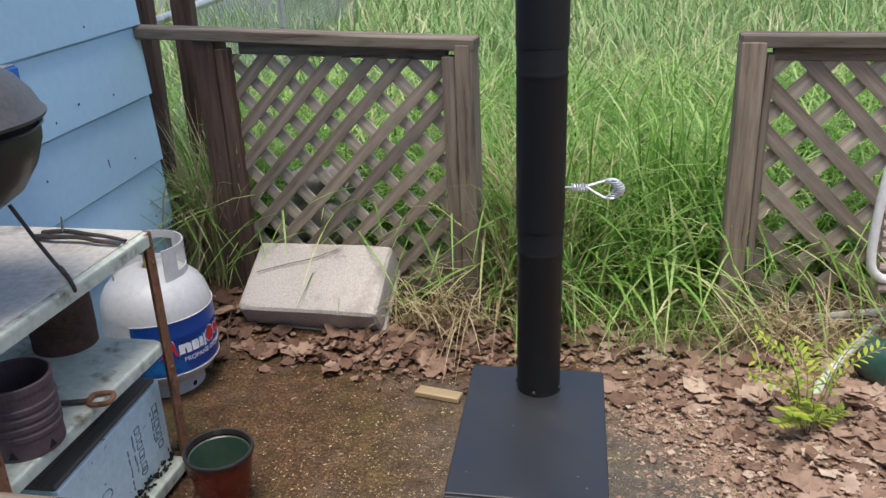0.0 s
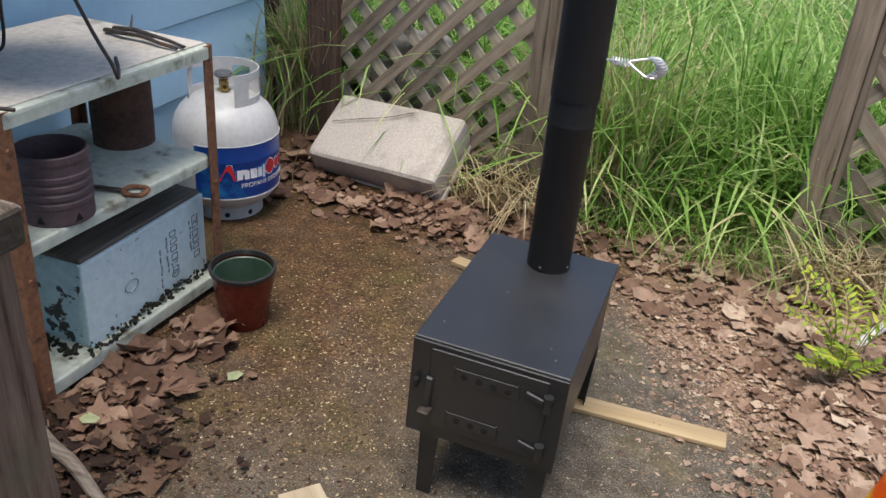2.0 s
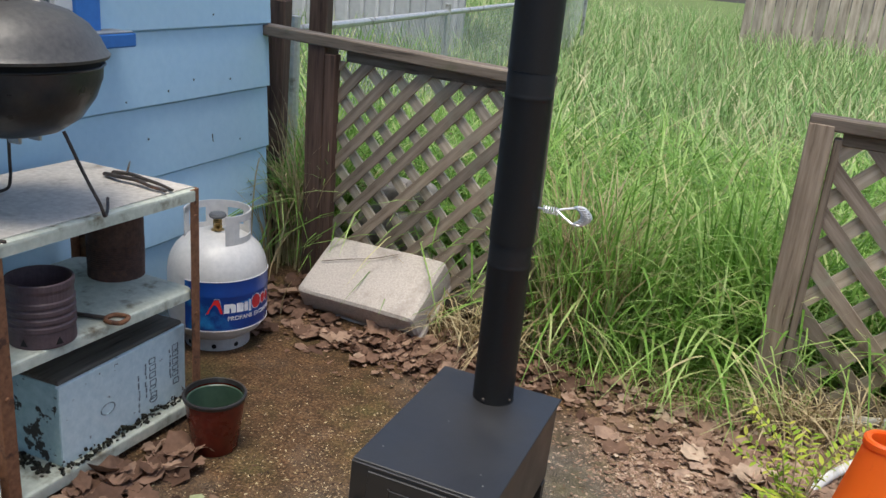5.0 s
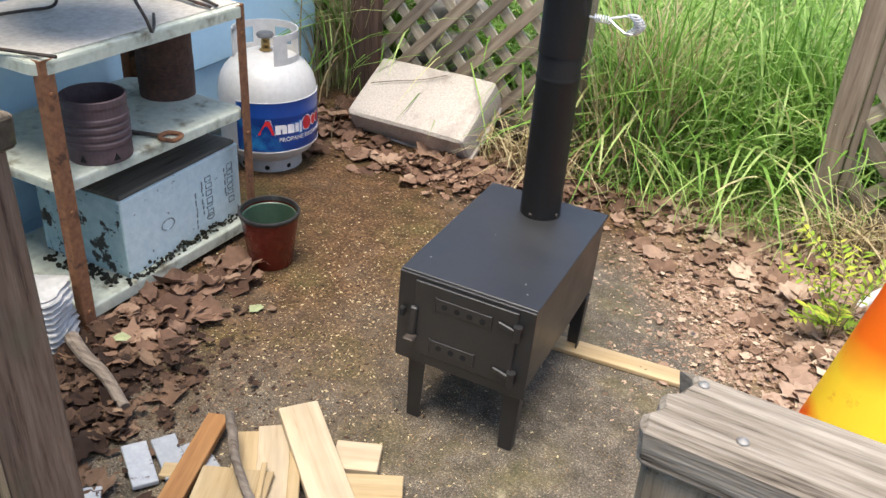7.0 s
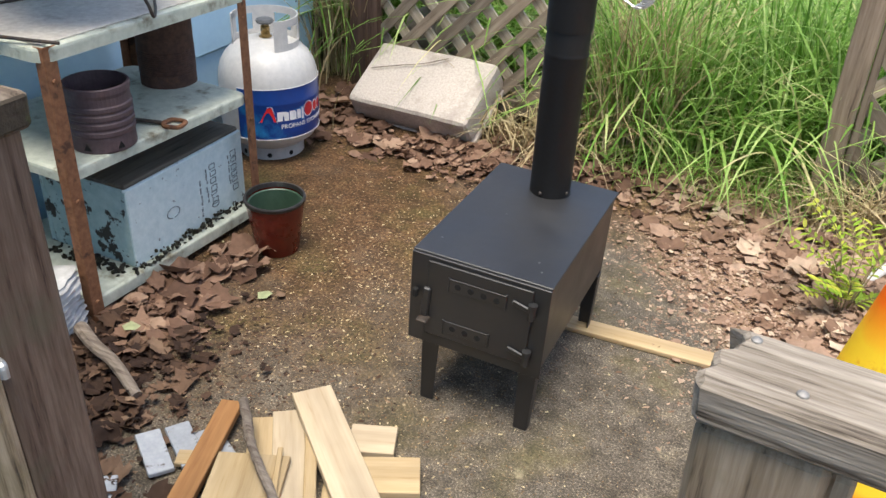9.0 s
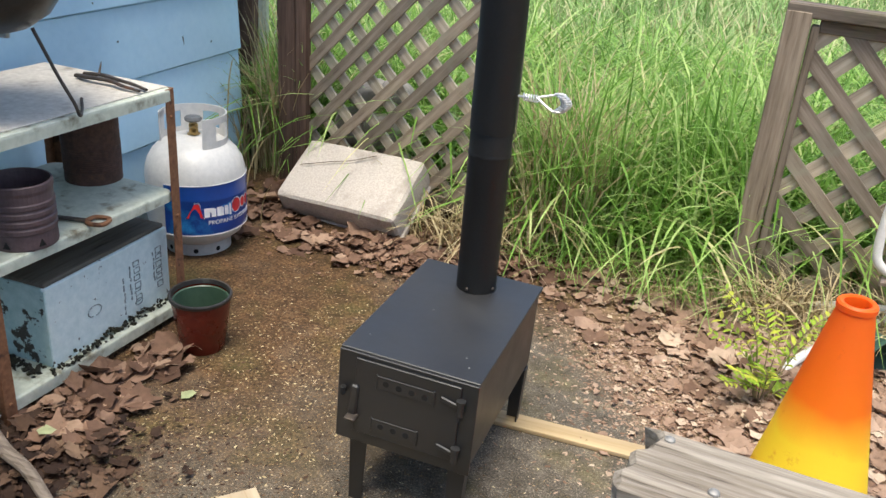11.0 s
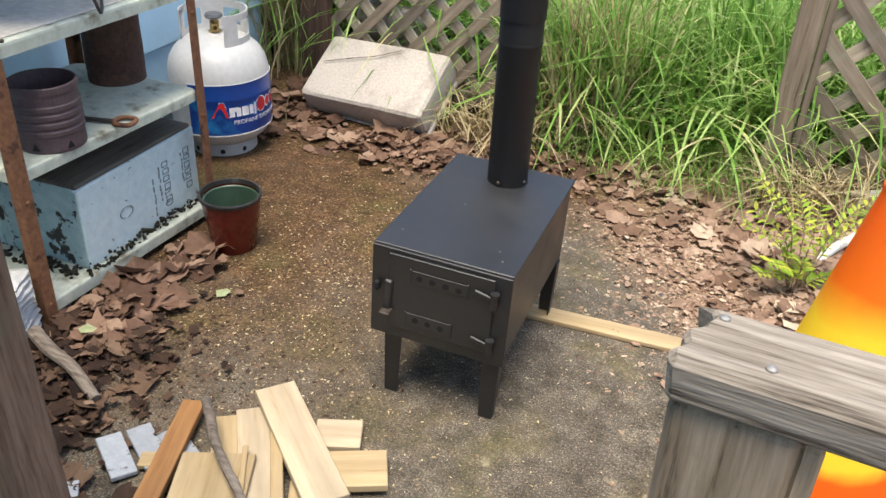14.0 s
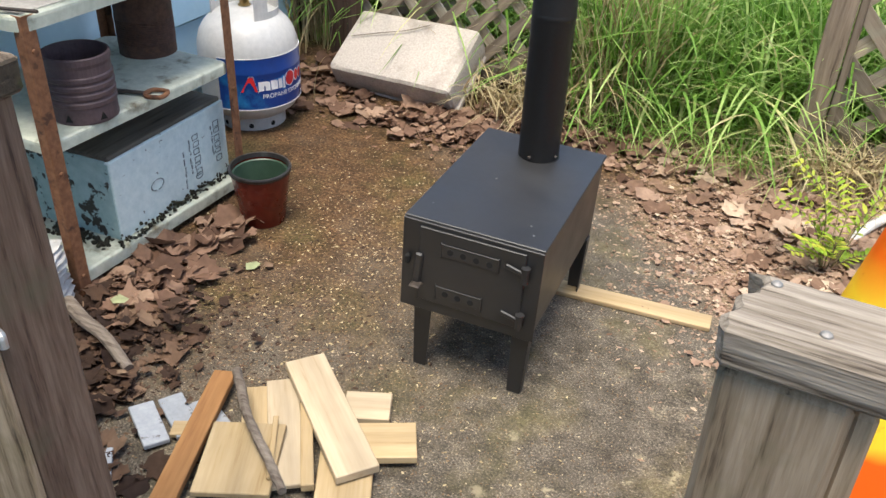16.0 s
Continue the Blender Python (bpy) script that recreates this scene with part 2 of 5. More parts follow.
M_ROT = surface("rotted_end_grain", (0.030, 0.022, 0.015), (0.055, 0.042, 0.026), (0.075, 0.080, 0.028), 60, 22, 0.95, dirt_at=0.56, spread=0.1, bump_s=0.9, dist=0.005)
M_PINE = wood("fresh_pine", (0.36, 0.275, 0.155), (0.43, 0.34, 0.21), (0.27, 0.185, 0.09), None, 0, rough=0.7, grain=55, bump_s=0.2, vary=0.10)
M_PINEPALE = wood("pale_pine", (0.41, 0.34, 0.24), (0.47, 0.40, 0.295), (0.34, 0.26, 0.16), None, 0, rough=0.7, grain=55, bump_s=0.2, vary=0.10)
M_CEDAR = wood("orange_cedar", (0.36, 0.18, 0.07), (0.46, 0.245, 0.10), (0.24, 0.11, 0.04), None, 0, rough=0.75, grain=45, bump_s=0.25)
M_BARK = wood("grey_bark", (0.155, 0.127, 0.107), (0.29, 0.255, 0.22), (0.07, 0.055, 0.046), None, 0, grain=90, bump_s=1.0)
M_GREYCHIP = surface("grey_painted_board", (0.26, 0.285, 0.32), (0.33, 0.355, 0.39), (0.09, 0.08, 0.07), 60, 40, 0.7, dirt_at=0.63)
M_MINT = surface("mint_enamel", (0.41, 0.450, 0.375), (0.53, 0.565, 0.48), (0.14, 0.12, 0.075), 45, 14, 0.6, dirt_at=0.53, spread=0.16)
M_DUST = surface("dusty_shelf_top", (0.45, 0.42, 0.37), (0.59, 0.56, 0.50), (0.25, 0.225, 0.185), 70, 9, 0.85, dirt_at=0.57, spread=0.16)
M_RUST = surface("rusty_angle_iron", (0.15, 0.065, 0.030), (0.25, 0.115, 0.055), (0.075, 0.035, 0.02), 60, 20, 0.85, dirt_at=0.55, bump_s=0.5)
M_RUSTCAN = surface("rusted_can", (0.055, 0.027, 0.019), (0.10, 0.05, 0.034), (0.15, 0.07, 0.035), 80, 12, 0.8, dirt_at=0.62, bump_s=0.4)
M_PLUMCAN = surface("plum_can", (0.090, 0.058, 0.064), (0.125, 0.083, 0.088), (0.06, 0.035, 0.035), 70, 10, 0.6, dirt_at=0.62)
M_TANK = surface("white_tank_enamel", (0.47, 0.475, 0.47), (0.54, 0.54, 0.53), (0.34, 0.325, 0.295), 60, 7, 0.38, dirt_at=0.66, spread=0.2)
M_LABEL = surface("blue_label", (0.006, 0.040, 0.21), (0.008, 0.055, 0.28), (0.03, 0.30, 0.66), 12, 8, 0.35, dirt_at=0.54, spread=0.20)
M_LABELW = surface("white_print", (0.78, 0.78, 0.8), (0.84, 0.84, 0.85), (0.6, 0.6, 0.66), 40, 9, 0.4)
M_LABELR = surface("red_print", (0.62, 0.02, 0.02), (0.72, 0.03, 0.03), (0.45, 0.02, 0.03), 40, 9, 0.4)
M_BRASS = surface("valve_brass", (0.40, 0.27, 0.10), (0.5, 0.35, 0.15), (0.16, 0.11, 0.05), 60, 20, 0.4, metal=0.9)
M_DARKPLASTIC = surface("grey_plastic", (0.10, 0.105, 0.11), (0.15, 0.155, 0.16), (0.06, 0.06, 0.06), 60, 12, 0.5)
M_BLOCK = surface("worn_concrete_block", (0.37, 0.335, 0.300), (0.50, 0.46, 0.420), (0.29, 0.255, 0.225), 150, 8, 0.9, dirt_at=0.57, spread=0.18, bump_s=0.7, dist=0.003)
M_POTRED = surface("red_glazed_plastic", (0.125, 0.012, 0.008), (0.19, 0.024, 0.013), (0.06, 0.01, 0.008), 40, 9, 0.28, dirt_at=0.6, spread=0.2)
M_POTGREEN = surface("green_inner_pot", (0.030, 0.060, 0.040), (0.045, 0.082, 0.055), (0.02, 0.03, 0.02), 40, 10, 0.4)
M_POTRIM = surface("black_rim", (0.015, 0.013, 0.012), (0.03, 0.026, 0.024), (0.05, 0.05, 0.045), 50, 14, 0.4)
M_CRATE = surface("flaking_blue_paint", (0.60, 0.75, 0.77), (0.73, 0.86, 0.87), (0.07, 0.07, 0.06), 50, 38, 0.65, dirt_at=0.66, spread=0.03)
# End and back paint: heavier flaking, plus a base darkened for their shaded sides.
M_CRATEEND = surface("badly_flaking_shaded_paint", (0.33, 0.49, 0.51), (0.44, 0.60, 0.61), (0.045, 0.042, 0.036), 50, 26, 0.75, dirt_at=0.56, spread=0.03)
M_CRATELID = wood("crate_lid_wood", (0.15, 0.135, 0.11), (0.24, 0.215, 0.18), (0.06, 0.052, 0.042), None, 1)
M_INK = surface("dark_stencil", (0.12, 0.16, 0.17), (0.20, 0.24, 0.25), (0.56, 0.71, 0.74), 60, 130, 0.8, dirt_at=0.56, spread=0.06)
M_MOSS = surface("black_moss", (0.012, 0.011, 0.008), (0.03, 0.028, 0.014), (0.05, 0.055, 0.02), 90, 20, 0.95, bump_s=0.9, dist=0.006)
M_KETTLE = surface("kettle_enamel", (0.022, 0.024, 0.026), (0.034, 0.036, 0.038), (0.07, 0.066, 0.06), 60, 6, 0.34, dirt_at=0.58, spread=0.25)
M_LID = surface("dusty_lid_enamel", (0.050, 0.049, 0.047), (0.080, 0.077, 0.072), (0.115, 0.105, 0.092), 70, 5, 0.45, dirt_at=0.56, spread=0.25)
M_IRON = surface("dull_iron", (0.045, 0.038, 0.034), (0.085, 0.07, 0.06), (0.12, 0.06, 0.035), 70, 20, 0.6, metal=0.5)
M_TUBE = surface("white_tube_paint", (0.60, 0.60, 0.58), (0.72, 0.72, 0.70), (0.24, 0.18, 0.12), 60, 24, 0.45, dirt_at=0.62)
M_GREENTARP = surface("dark_green_plastic", (0.022, 0.062, 0.045), (0.035, 0.085, 0.062), (0.09, 0.11, 0.09), 30, 7, 0.35)
M_WEB = surface("tan_webbing", (0.30, 0.235, 0.19), (0.42, 0.34, 0.285), (0.2, 0.15, 0.12), 90, 12, 0.85)
M_STONE = surface("pale_stone", (0.32, 0.285, 0.245), (0.43, 0.39, 0.34), (0.20, 0.18, 0.15), 60, 9, 0.9, bump_s=0.6)
M_BAG = surface("white_plastic_bag", (0.40, 0.40, 0.39), (0.52, 0.52, 0.51), (0.22, 0.21, 0.19), 45, 12, 0.45, bump_s=0.6, dist=0.006)
M_STEEL = surface("galvanised_steel", (0.42, 0.42, 0.41), (0.54, 0.54, 0.53), (0.25, 0.23, 0.2), 50, 10, 0.45, metal=0.6)
M_FARFENCE = wood("far_fence_wood", (0.36, 0.315, 0.265), (0.50, 0.45, 0.39), (0.2, 0.17, 0.14), None, 2, grain=20)
M_SHED = surface("grey_shed_metal", (0.42, 0.42, 0.43), (0.50, 0.50, 0.51), (0.34, 0.33, 0.31), 12, 2, 0.5, dirt_at=0.6, spread=0.2)
M_GLASS = nt("window_glass")[0]
M_GLASS.node_tree.nodes["Principled BSDF"].inputs["Transmission Weight"].default_value = 0.6
M_GLASS.node_tree.nodes["Principled BSDF"].inputs["Base Color"].default_value = (0.25, 0.3, 0.33, 1)
M_GLASS.node_tree.nodes["Principled BSDF"].inputs["Roughness"].default_value = 0.03
GREENS = [(0.0, (0.105, 0.225, 0.032)), (0.35, (0.20, 0.375, 0.070)), (0.7, (0.32, 0.50, 0.125)), (0.90, (0.45, 0.58, 0.22)), (1.0, (0.62, 0.56, 0.30))]
M_GRASS = leafy("fresh_grass", GREENS, 0.45, 0.42)
M_FARGRASS = leafy("far_grass", [(0.0, (0.15, 0.27, 0.07)), (0.45, (0.25, 0.41, 0.14)), (0.75, (0.40, 0.49, 0.22)), (1.0, (0.60, 0.54, 0.34))], 0.6, 0.3)
M_STRAW = leafy("dry_grass", [(0.0, (0.27, 0.20, 0.105)), (0.5, (0.42, 0.34, 0.19)), (1.0, (0.56, 0.48, 0.30))], 0.7, 0.2)
# Leaf brown with the shade beside the firewood darkened into it.
M_LEAF = leafy("shaded_dead_leaf", [(0.0, (0.020, 0.010, 0.007)), (0.4, (0.047, 0.026, 0.016)), (0.72, (0.092, 0.053, 0.034)), (0.93, (0.15, 0.093, 0.060)), (1.0, (0.25, 0.17, 0.112))], 0.8, 0.18)
M_LEAFPALE = leafy("bleached_leaf", [(0.0, (0.15, 0.088, 0.058)), (0.25, (0.25, 0.160, 0.108)), (0.6, (0.34, 0.23, 0.165)), (0.88, (0.42, 0.305, 0.225)), (1.0, (0.56, 0.45, 0.33))], 0.8, 0.18)
M_LEAFTAN = leafy("tan_leaf", [(0.0, (0.085, 0.046, 0.030)), (0.4, (0.17, 0.098, 0.065)), (0.8, (0.26, 0.162, 0.112)), (1.0, (0.36, 0.245, 0.17))], 0.8, 0.18)
M_BOLT = surface("dull_zinc", (0.20, 0.195, 0.185), (0.29, 0.285, 0.275), (0.12, 0.10, 0.085), 90, 30, 0.55, metal=0.4)
M_CHIPS = leafy("crumbs", [(0.0, (0.05, 0.028, 0.013)), (0.5, (0.17, 0.105, 0.052)), (0.85, (0.29, 0.21, 0.12)), (1.0, (0.54, 0.45, 0.31))], 0.85, 0.02)
M_YELLOWLEAF = leafy("yellow_green_leaf", [(0.0, (0.20, 0.34, 0.03)), (0.5, (0.34, 0.46, 0.05)), (1.0, (0.52, 0.52, 0.08))], 0.5, 0.35)
M_PALELEAF = leafy("pale_green_leaf", [(0.0, (0.29, 0.34, 0.18)), (1.0, (0.37, 0.40, 0.23))], 0.5, 0.2)
M_STEM = surface("green_brown_stem", (0.16, 0.13, 0.06), (0.24, 0.21, 0.09), (0.1, 0.07, 0.03), 60, 20, 0.7)


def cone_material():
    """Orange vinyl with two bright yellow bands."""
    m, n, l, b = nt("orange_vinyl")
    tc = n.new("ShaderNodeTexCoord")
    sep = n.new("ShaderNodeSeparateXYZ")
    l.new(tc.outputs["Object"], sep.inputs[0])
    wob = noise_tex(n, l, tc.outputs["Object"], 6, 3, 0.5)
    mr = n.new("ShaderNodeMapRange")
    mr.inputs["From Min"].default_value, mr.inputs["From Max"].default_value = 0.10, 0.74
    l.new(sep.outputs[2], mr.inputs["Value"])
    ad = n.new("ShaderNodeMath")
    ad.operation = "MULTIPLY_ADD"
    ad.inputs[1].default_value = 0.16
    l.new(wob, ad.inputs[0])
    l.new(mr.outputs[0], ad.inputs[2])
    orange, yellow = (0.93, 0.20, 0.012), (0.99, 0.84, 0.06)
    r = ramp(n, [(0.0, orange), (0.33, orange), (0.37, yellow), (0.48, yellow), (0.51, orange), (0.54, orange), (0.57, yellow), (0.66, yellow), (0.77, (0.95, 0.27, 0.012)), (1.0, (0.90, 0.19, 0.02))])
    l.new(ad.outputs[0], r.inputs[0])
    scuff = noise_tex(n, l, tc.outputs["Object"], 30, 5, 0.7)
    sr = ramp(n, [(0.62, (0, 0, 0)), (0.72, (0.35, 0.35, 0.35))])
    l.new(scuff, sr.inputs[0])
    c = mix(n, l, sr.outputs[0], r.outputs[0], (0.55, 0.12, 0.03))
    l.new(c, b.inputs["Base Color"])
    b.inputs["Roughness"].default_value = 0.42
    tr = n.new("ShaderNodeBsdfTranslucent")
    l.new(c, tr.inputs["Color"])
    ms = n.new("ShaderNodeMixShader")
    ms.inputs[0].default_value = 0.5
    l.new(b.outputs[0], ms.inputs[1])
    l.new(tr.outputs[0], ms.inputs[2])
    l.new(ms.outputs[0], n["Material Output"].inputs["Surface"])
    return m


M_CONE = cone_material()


# ---------------------------------------------------------------- mesh kit
def link(name, bm, material, parent=None, label="", smooth=False, m=None):
    me = bpy.data.meshes.new(name)
    bm.to_mesh(me)
    bm.free()
    me.materials.append(material)
    if smooth:
        me.polygons.foreach_set("use_smooth", [True] * len(me.polygons))
        me.set_sharp_from_angle(angle=radians(32))
    ob = new(name, me)
    if parent is not None:
        ob.parent = parent
    if m is not None:
        ob.matrix_basis = m
    if label:
        ob["label"] = label
    return ob


def part(name, bm, material, parent, label="", smooth=False, m=None):
    return link(name, bm, material, parent, label, smooth, m)


def thing(name, label, category, m=None, group="", kind=""):
    ob = new(name)
    if m is not None:
        ob.matrix_basis = m
    return tagged(ob, label, category, group, kind)


def box(size, at=(0, 0, 0), bevel=0.002, rot=(0, 0, 0), bm=None, seg=1, rough_edge=0.0, seed=1):
    """A bevelled box; at is its middle. rough_edge nibbles the corners."""
    own = bmesh.new()
    bmesh.ops.create_cube(own, size=1.0)
    bmesh.ops.scale(own, vec=size, verts=own.verts)
    if bevel:
        bmesh.ops.bevel(own, geom=own.edges[:], offset=min(bevel, min(size) * 0.45), segments=seg, affect="EDGES", profile=0.6)
    if rough_edge:
        bmesh.ops.subdivide_edges(own, edges=own.edges[:], cuts=2, use_grid_fill=True)
        for v in own.verts:
            d = noise.noise_vector(v.co * 14 + Vector((seed * 3.1, seed * 1.7, 0)))
            v.co += d * rough_edge
    bmesh.ops.transform(own, matrix=pose(*at, *rot), verts=own.verts)
    if bm is None:
        return own
    tmp = bpy.data.meshes.new("tmp")
    own.to_mesh(tmp)
    own.free()
    bm.from_mesh(tmp)
    bpy.data.meshes.remove(tmp)
    return bm


def lathe(profile, seg=40, bm=None):
    """A turned form from (radius, z) pairs."""
    bm = bm or bmesh.new()
    rings = []
    for r, z in profile:
        if r < 1e-5:
            rings.append([bm.verts.new((0, 0, z))])
        else:
            rings.append([bm.verts.new((r * math.cos(2 * math.pi * i / seg), r * math.sin(2 * math.pi * i / seg), z)) for i in range(seg)])
    for a, b in zip(rings, rings[1:]):
        for i in range(seg):
            j = (i + 1) % seg
            if len(a) == 1 and len(b) > 1:
                bm.faces.new((a[0], b[j], b[i]))
            elif len(b) == 1 and len(a) > 1:
                bm.faces.new((a[i], a[j], b[0]))
            elif len(a) > 1:
                bm.faces.new((a[i], a[j], b[j], b[i]))
    bmesh.ops.recalc_face_normals(bm, faces=bm.faces[:])
    return bm


def tube(points, radius, seg=8, bm=None, taper=None):
    """A round rod along a line of points."""
    bm = bm or bmesh.new()
    pts = [Vector(p) for p in points]
    rings = []
    side = None
    for i, p in enumerate(pts):
        d = (pts[min(i + 1, len(pts) - 1)] - pts[max(i - 1, 0)]).normalized()
        if side is None:
            side = d.orthogonal().normalized()
        side = (side - d * side.dot(d)).normalized()
        up = d.cross(side)
        r = radius if taper is None else radius * (1 + (taper - 1) * i / (len(pts) - 1))
        rings.append([bm.verts.new(p + side * r * math.cos(2 * math.pi * k / seg) + up * r * math.sin(2 * math.pi * k / seg)) for k in range(seg)])
    for a, b in zip(rings, rings[1:]):
        for k in range(seg):
            bm.faces.new((a[k], a[(k + 1) % seg], b[(k + 1) % seg], b[k]))
    bm.faces.new(rings[0][::-1])
    bm.faces.new(rings[-1])
    bmesh.ops.recalc_face_normals(bm, faces=bm.faces[:])
    return bm


def smooth_line(points, n=6):
    """Catmull-Rom through the points."""
    p = [Vector(q) for q in points]
    p = [p[0] * 2 - p[1]] + p + [p[-1] * 2 - p[-2]]
    out = []
    for i in range(1, len(p) - 2):
        for k in range(n):
            t = k / n
            a, b, c, d = p[i - 1], p[i], p[i + 1], p[i + 2]
            out.append(0.5 * ((2 * b) + (c - a) * t + (2 * a - 5 * b + 4 * c - d) * t * t + (3 * b - a - 3 * c + d) * t ** 3))
    out.append(p[-2])
    return out


def prism(poly, thick, bm=None):
    """A flat polygon in x, z, made thick along y."""
    bm = bm or bmesh.new()
    a = [bm.verts.new((x, -thick / 2, z)) for x, z in poly]
    b = [bm.verts.new((x, thick / 2, z)) for x, z in poly]
    k = len(poly)
    bm.faces.new(a)
    bm.faces.new(b[::-1])
    for i in range(k):
        bm.faces.new((a[i], b[i], b[(i + 1) % k], a[(i + 1) % k]))
    bmesh.ops.recalc_face_normals(bm, faces=bm.faces[:])
    return bm


def text_mesh(words, size, depth=0.0006):
    cu = bpy.data.curves.new("words", "FONT")
    cu.body, cu.size, cu.extrude = words, size, depth
    cu.align_x, cu.align_y = "CENTER", "CENTER"
    tmp = bpy.data.objects.new("words", cu)
    scene.collection.objects.link(tmp)
    me = bpy.data.meshes.new_from_object(tmp.evaluated_get(bpy.context.evaluated_depsgraph_get()))
    bpy.data.objects.remove(tmp)
    bpy.data.curves.remove(cu)
    bm = bmesh.new()
    bm.from_mesh(me)
    bpy.data.meshes.remove(me)
    return bm


def clip_rect(poly, x0, x1, z0, z1):
    for ax, lim, sign in ((0, x0, 1), (0, x1, -1), (1, z0, 1), (1, z1, -1)):
        out = []
        for p, q in zip(poly, poly[1:] + poly[:1]):
            a, b = (p[ax] - lim) * sign, (q[ax] - lim) * sign
            if a >= 0:
                out.append(p)
            if a * b < 0:
                f = a / (a - b)
                out.append((p[0] + (q[0] - p[0]) * f, p[1] + (q[1] - p[1]) * f))
        poly = out
        if len(poly) < 3:
            return []
    return poly


def mesh_arrays(name, verts, faces, material, label, category, kind="stuff", smooth=False, parent=None):
    me = bpy.data.meshes.new(name)
    me.from_pydata(verts, [], faces)
    me.materials.append(material)
    if smooth:
        me.polygons.foreach_set("use_smooth", [True] * len(me.polygons))
    ob = new(name, me)
    if parent is not None:
        ob.parent = parent
        return ob
    return tagged(ob, label, category, "", kind)


# ---------------------------------------------------------------- ground
def ground_height(x, y):
    """Flat slab round the stove, a little litter-covered rise behind and to the east."""
    rise = 0.05 * max(0.0, min(1.0, (y - 1.05) / 0.5)) + 0.02 * max(0.0, min(1.0, (x - 0.55) / 0.3))
    lump = 0.012 * noise.noise(Vector((x * 4, y * 4, 0))) if (y > 0.9 or x > 0.5) else 0.0
    fade = max(0.0, min(1.0, max((y - 0.9) / 0.2, (x - 0.5) / 0.2)))
    return rise + lump * fade


def build_ground():
    bm = bmesh.new()
    xs = [-60, -25, -10, -5, -3] + [-2 + 0.08 * i for i in range(51)] + [3, 5, 10, 25, 60]
    ys = [-40, -12, -4, -2.2] + [-1.5 + 0.08 * i for i in range(51)] + [3.2, 4.5, 7, 12, 25, 60]
    grid = [[bm.verts.new((x, y, ground_height(x, y))) for x in xs] for y in ys]
    for r0, r1 in zip(grid, grid[1:]):
        for i in range(len(xs) - 1):
            bm.faces.new((r0[i], r0[i + 1], r1[i + 1], r1[i]))
    ob = link("ground", bm, M_GROUND, smooth=True)
    tagged(ob, "stained old concrete slab with crumbs, running into leaf mould", "ground", kind="structure")


build_ground()

# ---------------------------------------------------------------- house
WALL_X, CORNER_Y = -1.19, 1.51


